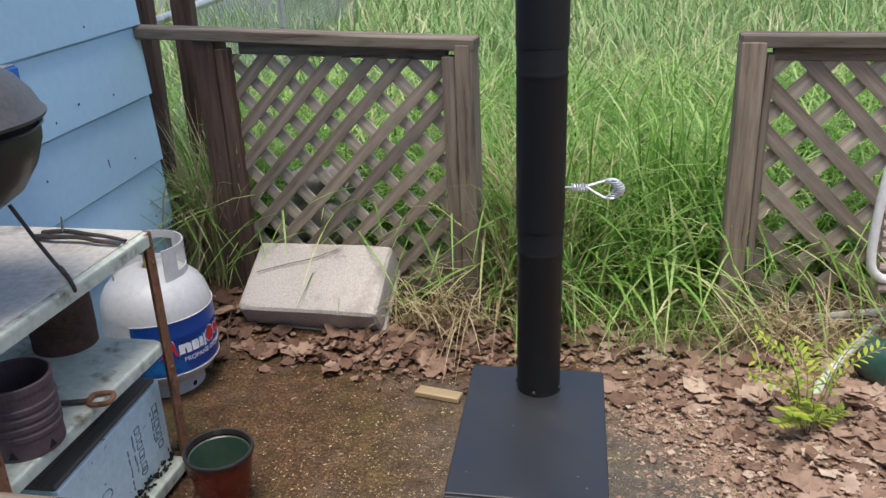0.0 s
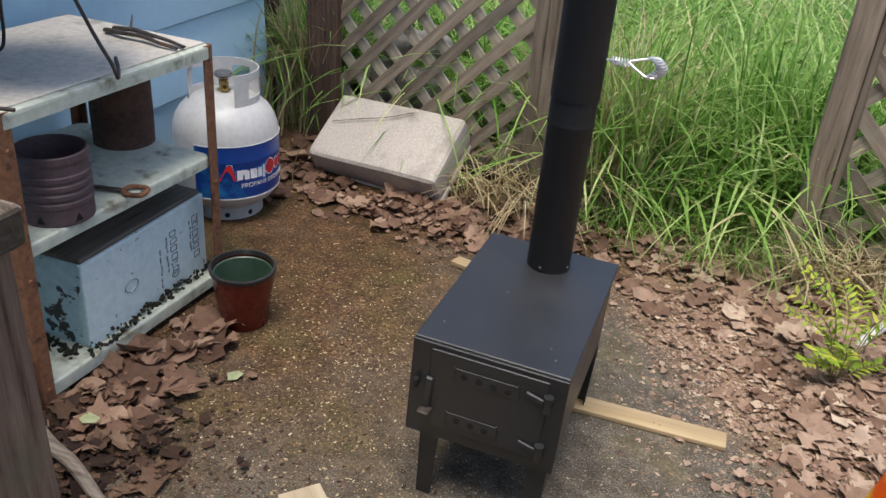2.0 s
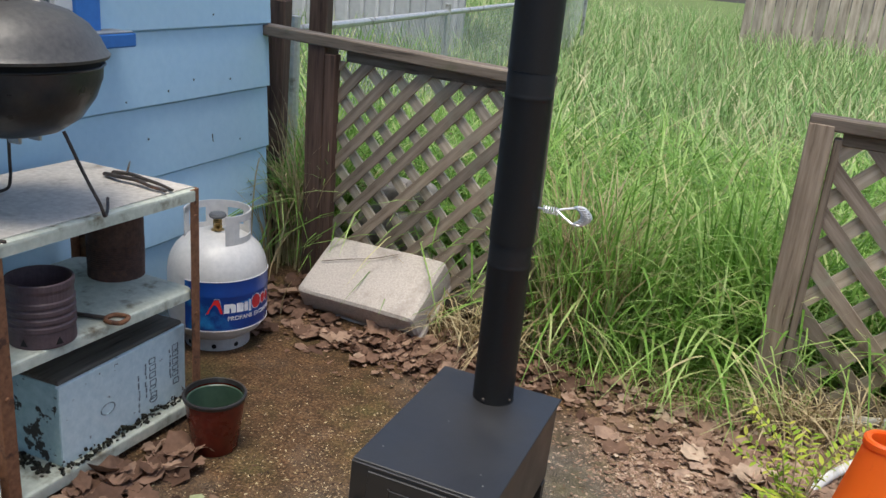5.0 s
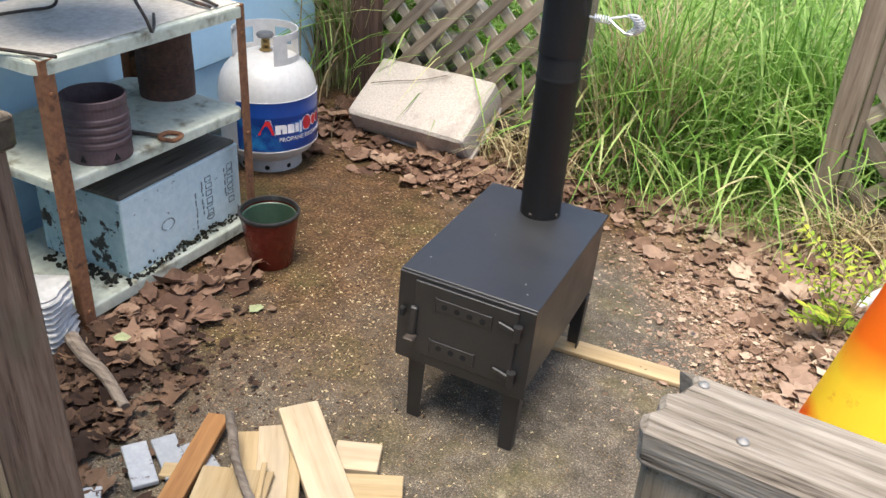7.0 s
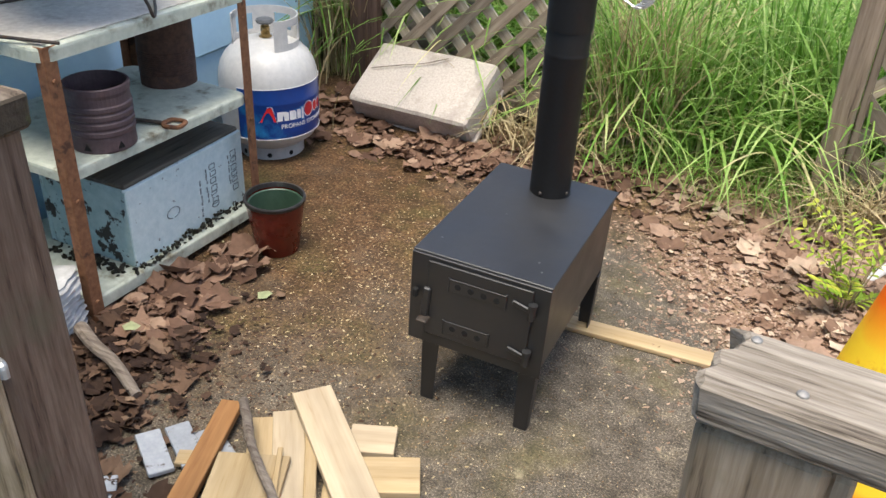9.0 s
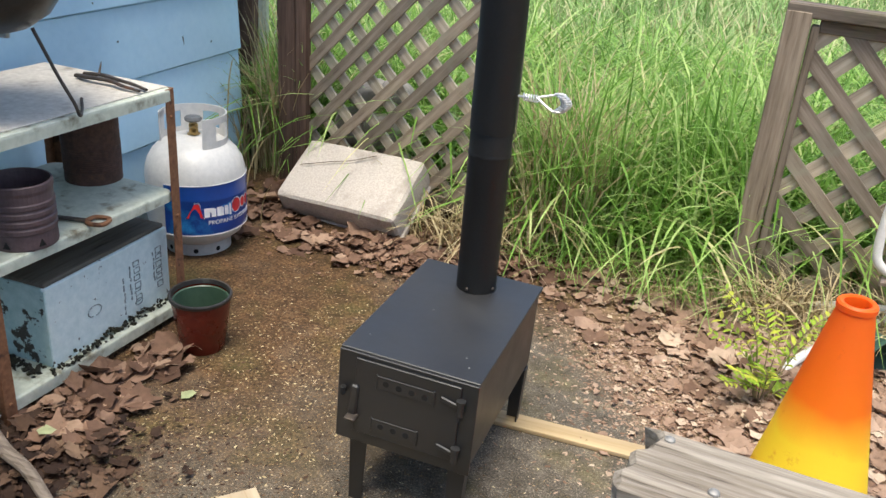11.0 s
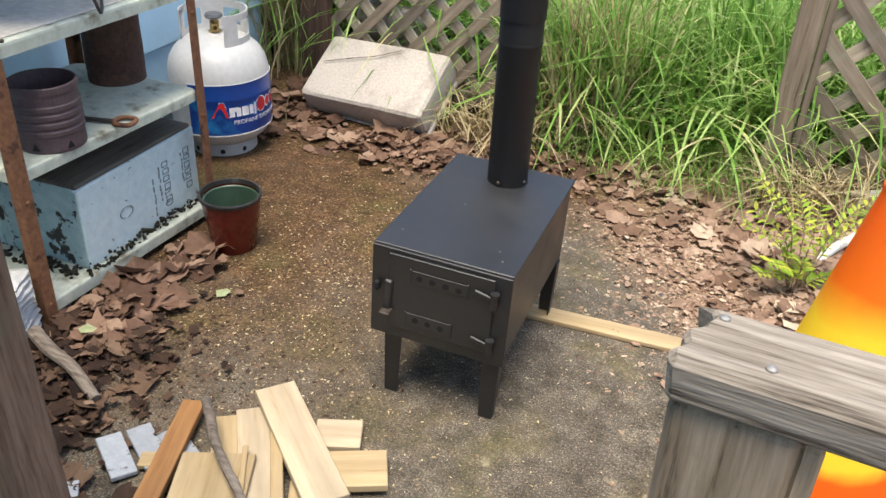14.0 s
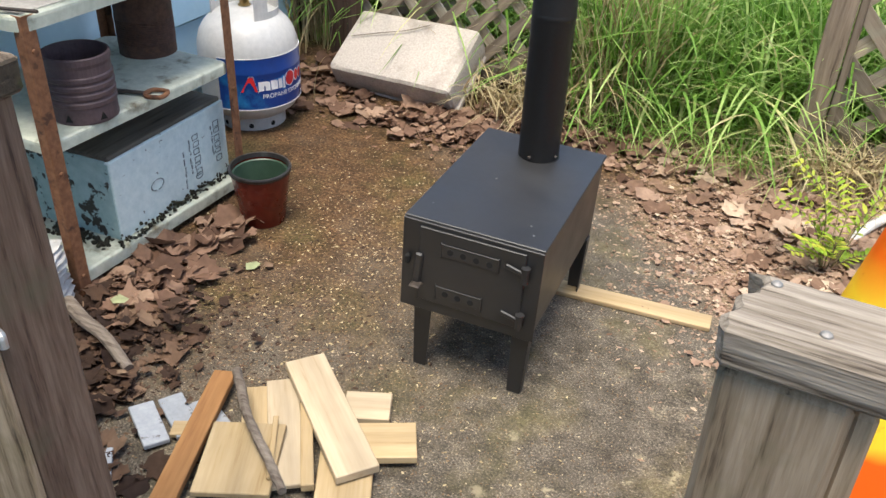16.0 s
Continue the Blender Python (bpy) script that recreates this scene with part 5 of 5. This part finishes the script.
# ---------------------------------------------------------------- east side clutter
def build_chair():
    c = thing("garden_chair", "folded white tube garden chair with tan cane slats", "chair")
    for pts in ([(0.818, 0.865, 0.016), (0.885, 0.975, 0.055), (1.17, 1.335, 0.10), (1.30, 1.50, 0.16)],
                [(0.885, 1.265, 0.015), (0.90, 1.275, 0.055), (0.96, 1.255, 0.085), (1.16, 1.235, 0.12), (1.40, 1.22, 0.16)],
                [(1.02, 1.13, 0.62), (1.005, 1.13, 0.50), (1.00, 1.135, 0.34), (1.02, 1.14, 0.27), (1.10, 1.16, 0.24), (1.35, 1.2, 0.2)]):
        part("frame_tube", tube(smooth_line(pts, 7), 0.0125, 12), M_TUBE, c, smooth=True)
    for i in range(8):
        part("cane_rod", tube([(1.03, 1.150 + 0.004 * i, 0.225 + 0.030 * i), (1.40, 1.165 + 0.004 * i, 0.215 + 0.030 * i)], 0.0135, 8), M_WEB, c, smooth=True)
    bm = lathe([(0.0, 0.0), (0.055, 0.0), (0.075, 0.09), (0.071, 0.09), (0.052, 0.006), (0, 0.006)], 32)
    p = link("plastic_pot", bm, M_GREENTARP, m=pose(0.985, 1.03, 0.085, 100, 0, 50), smooth=True)
    tagged(p, "dark green plastic pot tipped over in the leaves", "plant pot")


def build_seedling():
    rnd = random.Random(11)
    s = thing("seedling", "yellow-green seedling with feathered leaves", "plant", pose(0.775, 0.735, 0.015))
    stems = []
    for i in range(15):
        a = rnd.uniform(0, 6.28)
        out, up = rnd.uniform(0.05, 0.16), rnd.uniform(0.04, 0.27)
        base = (0.01 * math.cos(a), 0.01 * math.sin(a), 0.0)
        mid = (out * 0.4 * math.cos(a), out * 0.4 * math.sin(a) + 0.01, up * 0.7)
        end = (out * math.cos(a) - 0.02, out * math.sin(a) + 0.02, up)
        stems.append(smooth_line([base, mid, end], 6))
        part("stem", tube(stems[-1], 0.0017, 5, None, 0.5), M_STEM, s)
    leaf = bpy.data.meshes.new("leaflet")
    leaf.from_pydata([(0, 0, 0), (0.30, 0.14, 0.06), (0.62, 0.13, 0.07), (1, 0, 0), (0.62, -0.13, 0.07), (0.30, -0.14, 0.06)], [], [(0, 1, 5), (1, 2, 4, 5), (2, 3, 4)])
    leaf.materials.append(M_YELLOWLEAF)
    for line in stems:
        for k in range(4, len(line)):
            p = line[k]
            d = (line[k] - line[k - 1]).normalized()
            sd = d.cross(Vector((0, 0, 1))).normalized()
            for sg in (-1, 1):
                ln = rnd.uniform(0.022, 0.038)
                way = (sd * sg + d * 0.5 + Vector((0, 0, rnd.uniform(-0.3, 0.15)))).normalized()
                ob = new("leaflet", leaf)
                ob.parent = s
                q = way.to_track_quat("X", "Z")
                ob.matrix_basis = Matrix.LocRotScale(p, q, (ln, ln, ln))


def build_stones():
    rnd = random.Random(3)
    for x, y, z, r in ((-0.80, 1.60, 0.12, 0.085), (-0.67, 1.58, 0.12, 0.085), (-0.55, 1.56, 0.11, 0.080), (-0.74, 1.60, 0.26, 0.080), (-0.61, 1.58, 0.26, 0.085), (-0.69, 1.60, 0.38, 0.080), (-0.58, 1.58, 0.40, 0.060)):
        bm = bmesh.new()
        bmesh.ops.create_icosphere(bm, subdivisions=3, radius=r)
        o = Vector((rnd.uniform(0, 9),) * 3)
        for v in bm.verts:
            v.co += noise.noise_vector(v.co * 9 + o) * r * 0.4
            v.co.z *= 0.85
        ob = link("field_stone", bm, M_STONE, m=pose(x, y, z, rnd.uniform(0, 40), 0, rnd.uniform(0, 180)), smooth=True)
        tagged(ob, "pale rough stone stacked behind the lattice", "stone", "stacked stones")


def build_cloth():
    """A pile of folded white sheeting: wavy pleats down its sides."""
    bm = bmesh.new()
    rows = []
    for i in range(43):
        z = 0.150 * i / 42
        ring = []
        for k in range(36):
            a = 2 * math.pi * k / 36
            sq = 1.0 / max(abs(math.cos(a)), abs(math.sin(a))) ** 0.7
            fold = 0.0045 * math.sin(z * 420 + 0.9 * math.sin(a * 2)) + 0.010 * noise.noise(Vector((math.cos(a) * 2, math.sin(a) * 2, z * 22)))
            ring.append(bm.verts.new(((0.062 * sq + fold) * math.cos(a), (0.055 * sq + fold) * math.sin(a), z + 0.006 * math.sin(a * 3))))
        rows.append(ring)
    for p, q in zip(rows, rows[1:]):
        for k in range(36):
            bm.faces.new((p[k], p[(k + 1) % 36], q[(k + 1) % 36], q[k]))
    top = bm.verts.new((0, 0, 0.162))
    for k in range(36):
        bm.faces.new((rows[-1][k], rows[-1][(k + 1) % 36], top))
    bmesh.ops.recalc_face_normals(bm, faces=bm.faces[:])
    ob = link("folded_sheeting", bm, M_BAG, m=pose(-0.785, -0.180, 0.0, 0, 0, 20), smooth=True)
    tagged(ob, "dirty white sheeting folded into pleats beside the shelf unit", "cloth")
    m = bpy.data.meshes.new("fallen_leaf")
    m.from_pydata([(-0.02, 0, 0), (-0.005, 0.016, 0.004), (0.02, 0.006, 0.002), (0.016, -0.012, 0.005), (-0.008, -0.014, 0.002)], [], [(0, 1, 2, 3, 4)])
    m.materials.append(M_PALELEAF)
    for x, y, a in ((-0.615, -0.118, 20), (-0.469, 0.160, 80)):
        tagged(new("fallen_leaf", m), "pale green fresh leaf lying on brown litter", "leaf").matrix_basis = pose(x, y, 0.040 if x < -0.5 else 0.006, 4, 3, a)


build_chair()
build_seedling()
build_stones()
build_cloth()


# ---------------------------------------------------------------- far things
def build_far():
    f = thing("board_fence", "far pale weathered board fence beyond the grass", "fence")
    for i in range(34):
        part("fence_board", box((0.155, 0.02, 1.7 + 0.03 * math.sin(i * 2.3)), (-0.5 + 0.17 * i, 15.5 - 0.02 * i, 0.85), 0.003), M_FARFENCE, f)
    part("fence_rail", box((5.2, 0.05, 0.09), (2.2, 15.55, 0.5), 0.003), M_FARFENCE, f)
    g = thing("wire_fence", "rusty pipe and wire mesh fence behind the house", "fence")
    def along(y, z):
        return (-1.27 - 0.107 * y, y, z)
    part("top_pipe", tube([along(2.2, 0.86), along(7.0, 0.86), along(15.0, 0.86)], 0.020, 10), M_STEEL, g)
    for y in (2.2, 4.6, 7.0, 9.4, 11.8):
        part("fence_post", tube([along(y, 0), along(y, 0.92)], 0.026, 10), M_STEEL, g)
    bm = bmesh.new()
    for i in range(150):
        y = 2.0 + 0.06 * i
        for sg in (-1, 1):
            tube([along(y, 0.08), along(y + sg * 0.77, 0.85)], 0.0022, 3, bm)
    part("wire_mesh", bm, M_STEEL, g)
    shed = thing("metal_shed", "pale grey ribbed metal shed in the distance", "shed")
    part("wall", box((4.2, 0.05, 2.1), (-5.2, 8.4, 1.05), 0.004), M_SHED, shed)
    for i in range(21):
        part("rib", box((0.05, 0.03, 2.08), (-7.2 + 0.2 * i, 8.365, 1.05), 0.006), M_SHED, shed)
    part("roof", box((4.5, 1.8, 0.06), (-5.2, 9.2, 2.15), 0.004, (4, 0, 0)), M_SHED, shed)
    old = thing("post_stack", "dark old posts standing behind the house corner", "post")
    for x, y, h, a in ((-1.30, 1.72, 1.02, 2), (-1.42, 1.85, 1.1, -3), (-1.24, 1.95, 1.05, 1)):
        part("old_post", box((0.075, 0.075, h), (0, 0, h / 2), 0.005), M_POSTWOOD, old, m=pose(x, y, 0.0, a, a, 10))


build_far()


# ---------------------------------------------------------------- grass, leaves, crumbs
def blades(name, n, place, height, width, lean, material, label, seed, segs=4):
    rng = np.random.default_rng(seed)
    x, y = place(rng, n)
    n = len(x)
    h = height(rng, x, y)
    w = width * rng.uniform(0.6, 1.3, n)
    az = rng.uniform(0, 2 * np.pi, n)
    ln = lean(rng, n) * h
    base = np.array([ground_height(a, b) for a, b in zip(x, y)]) - 0.01
    tw = az + rng.uniform(0.9, 2.2, n)
    droop = np.clip(0.10 + 0.50 * (ln / h) ** 1.3 * rng.uniform(0.5, 1.3, n), 0, 0.88)
    verts = np.zeros((n, 2 * segs + 1, 3))
    for k in range(segs):
        t = k / segs
        cx, cy = x + np.cos(az) * ln * t ** 1.8, y + np.sin(az) * ln * t ** 1.8
        cz = base + h * (t - droop * t ** 2.6)
        ww = w * (1 - 0.75 * t ** 1.6) / 2
        for s, o in ((-1, 0), (1, 1)):
            verts[:, 2 * k + o, 0] = cx + s * ww * np.cos(tw)
            verts[:, 2 * k + o, 1] = cy + s * ww * np.sin(tw)
            verts[:, 2 * k + o, 2] = cz
    verts[:, -1, 0], verts[:, -1, 1] = x + np.cos(az) * ln, y + np.sin(az) * ln
    verts[:, -1, 2] = base + h * (1 - droop)
    one = [(2 * k, 2 * k + 1, 2 * k + 3, 2 * k + 2) for k in range(segs - 1)] + [(2 * segs - 2, 2 * segs - 1, 2 * segs)]
    stride = 2 * segs + 1
    faces = [tuple(i * stride + q for q in f) for i in range(n) for f in one]
    mesh_arrays(name, verts.reshape(-1, 3).tolist(), faces, material, label, "grass", smooth=True)


def near_field(rng, n):
    x = rng.uniform(-1.9, 2.4, n)
    y = 1.34 + rng.beta(1.0, 1.6, n) * 2.6
    front = 1.42 + 0.10 * np.sin(x * 7) + 0.05 * np.sin(x * 19 + 1)
    left = (x < -0.05) & (y < 1.72)
    right = (x > 0.66) & (y < 1.42)
    indoors = (x < -1.15) & (y < 1.58)
    ok = (y > front - 0.10) & ~left & ~right & ~indoors
    return x[ok], y[ok]


def mid_field(rng, n):
    y = 3.0 + rng.beta(1.0, 1.5, n) * 24.0
    x = rng.uniform(-1, 1, n) * (1.6 + 0.75 * y) - 0.05 * y
    return x, y


def patch(cx, cy, sx, sy):
    return lambda rng, n: (rng.normal(cx, sx, n), rng.normal(cy, sy, n))


blades("tall_grass", 17000, near_field, lambda r, x, y: r.uniform(0.26, 0.70, len(x)) * np.clip(0.6 + (y - 1.35) * 0.9, 0.6, 1.1), 0.0125,
       lambda r, n: r.uniform(0.35, 1.5, n), M_GRASS, "tall fresh green grass behind the fence line", 1, 7)
blades("meadow_grass", 42000, mid_field, lambda r, x, y: r.uniform(0.25, 0.6, len(x)) * (1 + 0.02 * y), 0.017, lambda r, n: r.uniform(0.2, 0.8, n), M_FARGRASS, "tall meadow grass with dry tips in the distance", 2, 3)
blades("iris_blades", 340, patch(0.55, 1.72, 0.15, 0.14), lambda r, x, y: r.uniform(0.4, 0.75, len(x)), 0.012, lambda r, n: r.uniform(0.1, 0.6, n), M_GRASS, "broad upright green blades among the grass", 3, 5)
for i, (cx, cy, sx, sy, n, h) in enumerate(((-0.18, 1.27, 0.09, 0.04, 170, 0.30), (0.80, 1.18, 0.09, 0.04, 190, 0.28), (-1.10, 1.60, 0.06, 0.08, 300, 0.75), (0.0, 1.40, 0.05, 0.06, 130, 0.42),
                                            (-0.42, 1.50, 0.12, 0.02, 60, 0.22), (1.2, 1.2, 0.2, 0.06, 200, 0.3), (0.55, 1.25, 0.15, 0.06, 120, 0.12), (0.07, 1.52, 0.075, 0.10, 330, 0.72), (-0.3, 2.6, 0.5, 0.4, 700, 0.6), (1.1, 4.2, 0.8, 0.6, 900, 0.6))):
    blades("dry_grass", n, patch(cx, cy, sx, sy), lambda r, x, y, h=h: r.uniform(0.4, 1.1, len(x)) * h, 0.0055, lambda r, n, h=h: r.uniform(0.4, 1.5, n) * (0.45 if h > 0.7 else 1.0), M_STRAW, "pale dry grass stems at the foot of a post", 20 + i, 5)
blades("tall_grass", 500, patch(-1.06, 1.72, 0.05, 0.07), lambda r, x, y: r.uniform(0.3, 0.7, len(x)), 0.009, lambda r, n: r.uniform(0.15, 0.7, n), M_GRASS, "green grass growing at the house corner", 40, 5)
blades("tall_grass", 420, patch(0.10, 1.52, 0.10, 0.09), lambda r, x, y: r.uniform(0.35, 0.75, len(x)), 0.0085, lambda r, n: r.uniform(0.15, 0.7, n), M_GRASS, "long green grass standing beside the fence end", 42, 6)
blades("green_tufts", 420, lambda rng, n: (rng.uniform(0.0, 0.75, n), rng.normal(1.30, 0.07, n)), lambda r, x, y: r.uniform(0.06, 0.22, len(x)), 0.005, lambda r, n: r.uniform(0.5, 1.6, n), M_GRASS, "short green grass at the meadow edge", 41, 4)


def leaf_litter(name, spots, label, seed, tip=0.26, material=M_LEAF, depth=0.013):
    """Curled, lobed dead leaves scattered over the ground; spots: cx, cy, sx, sy, count, size."""
    rng = np.random.default_rng(seed)
    lobes = [(0.03, -0.52), (0.16, -0.36), (0.42, -0.38), (0.34, -0.16), (0.56, 0.08), (0.34, 0.16), (0.30, 0.40), (0.12, 0.32), (0.0, 0.58), (-0.12, 0.30), (-0.30, 0.38), (-0.33, 0.16), (-0.54, 0.10), (-0.34, -0.14), (-0.44, -0.34), (-0.15, -0.36)]
    k = len(lobes)
    verts, faces = [], []
    for cx, cy, sx, sy, cnt, size in spots:
        for _ in range(cnt):
            x, y = rng.normal(cx, sx), rng.normal(cy, sy)
            if (-0.03 < x < 0.30 and -0.05 < y < 0.45) or (x < -0.74 and -0.1 < y < 0.5) or (x < -1.1 and y < 1.52):
                continue
            s = size * rng.choice([rng.uniform(0.25, 0.6), rng.uniform(0.7, 1.3)])
            rot = Euler((rng.normal(0, tip), rng.normal(0, tip), rng.uniform(0, 6.28))).to_matrix()
            curl, fold, wave = rng.normal(0.10, 0.55), rng.normal(0.15, 0.35), rng.uniform(0.03, 0.09)
            ph, squash = rng.uniform(0, 6.28), rng.uniform(0.5, 1.0)
            g = ground_height(x, y)
            z = g + abs(rng.normal(0.0, depth)) + 0.20 * s * (abs(rot[2][0]) + abs(rot[2][1])) + 0.001
            lobe = rng.uniform(0.3, 1.0)
            b = len(verts)
            rim = []
            for i, (p, q) in enumerate(lobes):
                r = math.hypot(p, q)
                f = (0.45 + (r - 0.45) * lobe) / r * rng.uniform(0.75, 1.12)
                rim.append((p * squash * f, q * f))
            pts = [(0.0, 0.0)] + [(p * 0.55, q * 0.55) for p, q in rim] + rim
            for p, q in pts:
                v = rot @ Vector((p * s, q * s, s * (fold * abs(p) * 0.6 + curl * (q * q + p * p) * 0.7 + wave * math.sin(ph + 9 * p + 7 * q))))
                verts.append((x + v.x, y + v.y, max(z + v.z, g + 0.0008)))
            for i in range(k):
                i2 = (i + 1) % k
                faces += [(b, b + 1 + i, b + 1 + i2), (b + 1 + i, b + 1 + k + i, b + 1 + k + i2, b + 1 + i2)]
    mesh_arrays(name, verts, faces, material, label, "leaves", smooth=True)


leaf_litter("leaf_litter", [(-0.655, 0.11, 0.036, 0.10, 90, 0.088), (-0.60, 0.255, 0.030, 0.035, 16, 0.095), (-0.62, -0.04, 0.055, 0.08, 110, 0.076)],
            "curled tan dead leaves drifted against the shelf unit", 5, 0.20, M_LEAFTAN, 0.010)
leaf_litter("leaf_litter", [(-0.635, -0.16, 0.07, 0.09, 170, 0.066), (-0.60, -0.34, 0.08, 0.12, 260, 0.064), (-0.56, -0.2, 0.10, 0.16, 420, 0.026), (-0.52, -0.45, 0.12, 0.08, 120, 0.06)],
            "brown dead leaves beside the firewood, darkened for shade", 15, 0.15, M_LEAF, 0.010)
leaf_litter("leaf_litter", [(-0.40, 1.09, 0.20, 0.05, 200, 0.068), (-0.15, 1.18, 0.16, 0.08, 260, 0.064), (-0.92, 1.20, 0.08, 0.12, 90, 0.08), (0.12, 1.18, 0.16, 0.08, 130, 0.06), (-0.60, 1.10, 0.2, 0.04, 40, 0.085), (-0.25, 1.0, 0.22, 0.07, 260, 0.022)],
            "brown dead leaves round the concrete block", 6, 0.14, M_LEAFTAN, 0.009)
leaf_litter("leaf_litter", [(0.72, 0.90, 0.12, 0.17, 260, 0.078), (0.55, 1.12, 0.20, 0.10, 260, 0.066), (0.95, 0.85, 0.18, 0.22, 460, 0.080), (0.87, 0.45, 0.10, 0.16, 260, 0.070), (1.15, 0.5, 0.18, 0.3, 300, 0.06), (0.50, 0.92, 0.10, 0.16, 620, 0.020), (0.70, 0.62, 0.10, 0.15, 800, 0.020), (0.74, 0.75, 0.14, 0.25, 900, 0.024)],
            "bleached brown leaf litter spread over the soil by the fence", 7, 0.09, M_LEAFPALE, 0.006)


def crumbs(name, n, place, size, label, seed, material):
    rng = np.random.default_rng(seed)
    x, y = place(rng, n)
    verts, faces = [], []
    for a, b in zip(x, y):
        if -0.02 < a < 0.29 and -0.02 < b < 0.43 and rng.random() < 0.3:
            continue
        s = size * rng.uniform(0.4, 1.5)
        r = rng.uniform(0, 6.28)
        z = ground_height(a, b)
        ln, wd, hh = s, s * rng.uniform(0.25, 0.7), s * rng.uniform(0.12, 0.35)
        ca, sa = math.cos(r), math.sin(r)
        k = len(verts)
        for p, q in ((-ln, 0.2 * wd), (0.3 * ln, -wd), (ln, 0), (-0.2 * ln, wd)):
            verts.append((a + p * ca - q * sa, b + p * sa + q * ca, z - 0.0005))
        verts.append((a, b, z + hh))
        faces += [(k, k + 1, k + 4), (k + 1, k + 2, k + 4), (k + 2, k + 3, k + 4), (k + 3, k, k + 4)]
    mesh_arrays(name, verts, faces, material, label, "debris")


crumbs("wood_crumbs", 11000, lambda rng, n: (rng.normal(-0.25, 0.26, n), rng.normal(0.30, 0.36, n)), 0.0040, "seed husks and wood crumbs on the stained slab", 8, M_CHIPS)
crumbs("wood_crumbs", 7000, lambda rng, n: (rng.normal(0.22, 0.32, n), rng.normal(-0.05, 0.35, n)), 0.0029, "pale grit and crumbs on bare concrete", 9, M_CHIPS)
crumbs("wood_crumbs", 7500, lambda rng, n: (rng.normal(0.62, 0.14, n), rng.normal(0.74, 0.22, n)), 0.0070, "bark and leaf crumbs over the soil", 10, M_LEAFPALE)
crumbs("straw_flecks", 1000, lambda rng, n: (rng.normal(-0.22, 0.25, n), rng.normal(0.36, 0.36, n)), 0.0050, "pale straw flecks strewn over the stained slab", 13, M_STRAW)
crumbs("straw_flecks", 350, lambda rng, n: (rng.normal(0.25, 0.3, n), rng.normal(-0.15, 0.3, n)), 0.0045, "pale straw flecks on bare concrete", 14, M_STRAW)
crumbs("wood_crumbs", 3200, lambda rng, n: (rng.normal(0.44, 0.12, n), rng.normal(0.92, 0.12, n)), 0.0062, "pale bark and leaf chips at the edge of the slab", 16, M_LEAFPALE)
crumbs("wood_crumbs", 3000, lambda rng, n: (rng.normal(-0.45, 0.2, n), rng.normal(-0.15, 0.3, n)), 0.0065, "leaf crumbs along the drift", 12, M_LEAF)
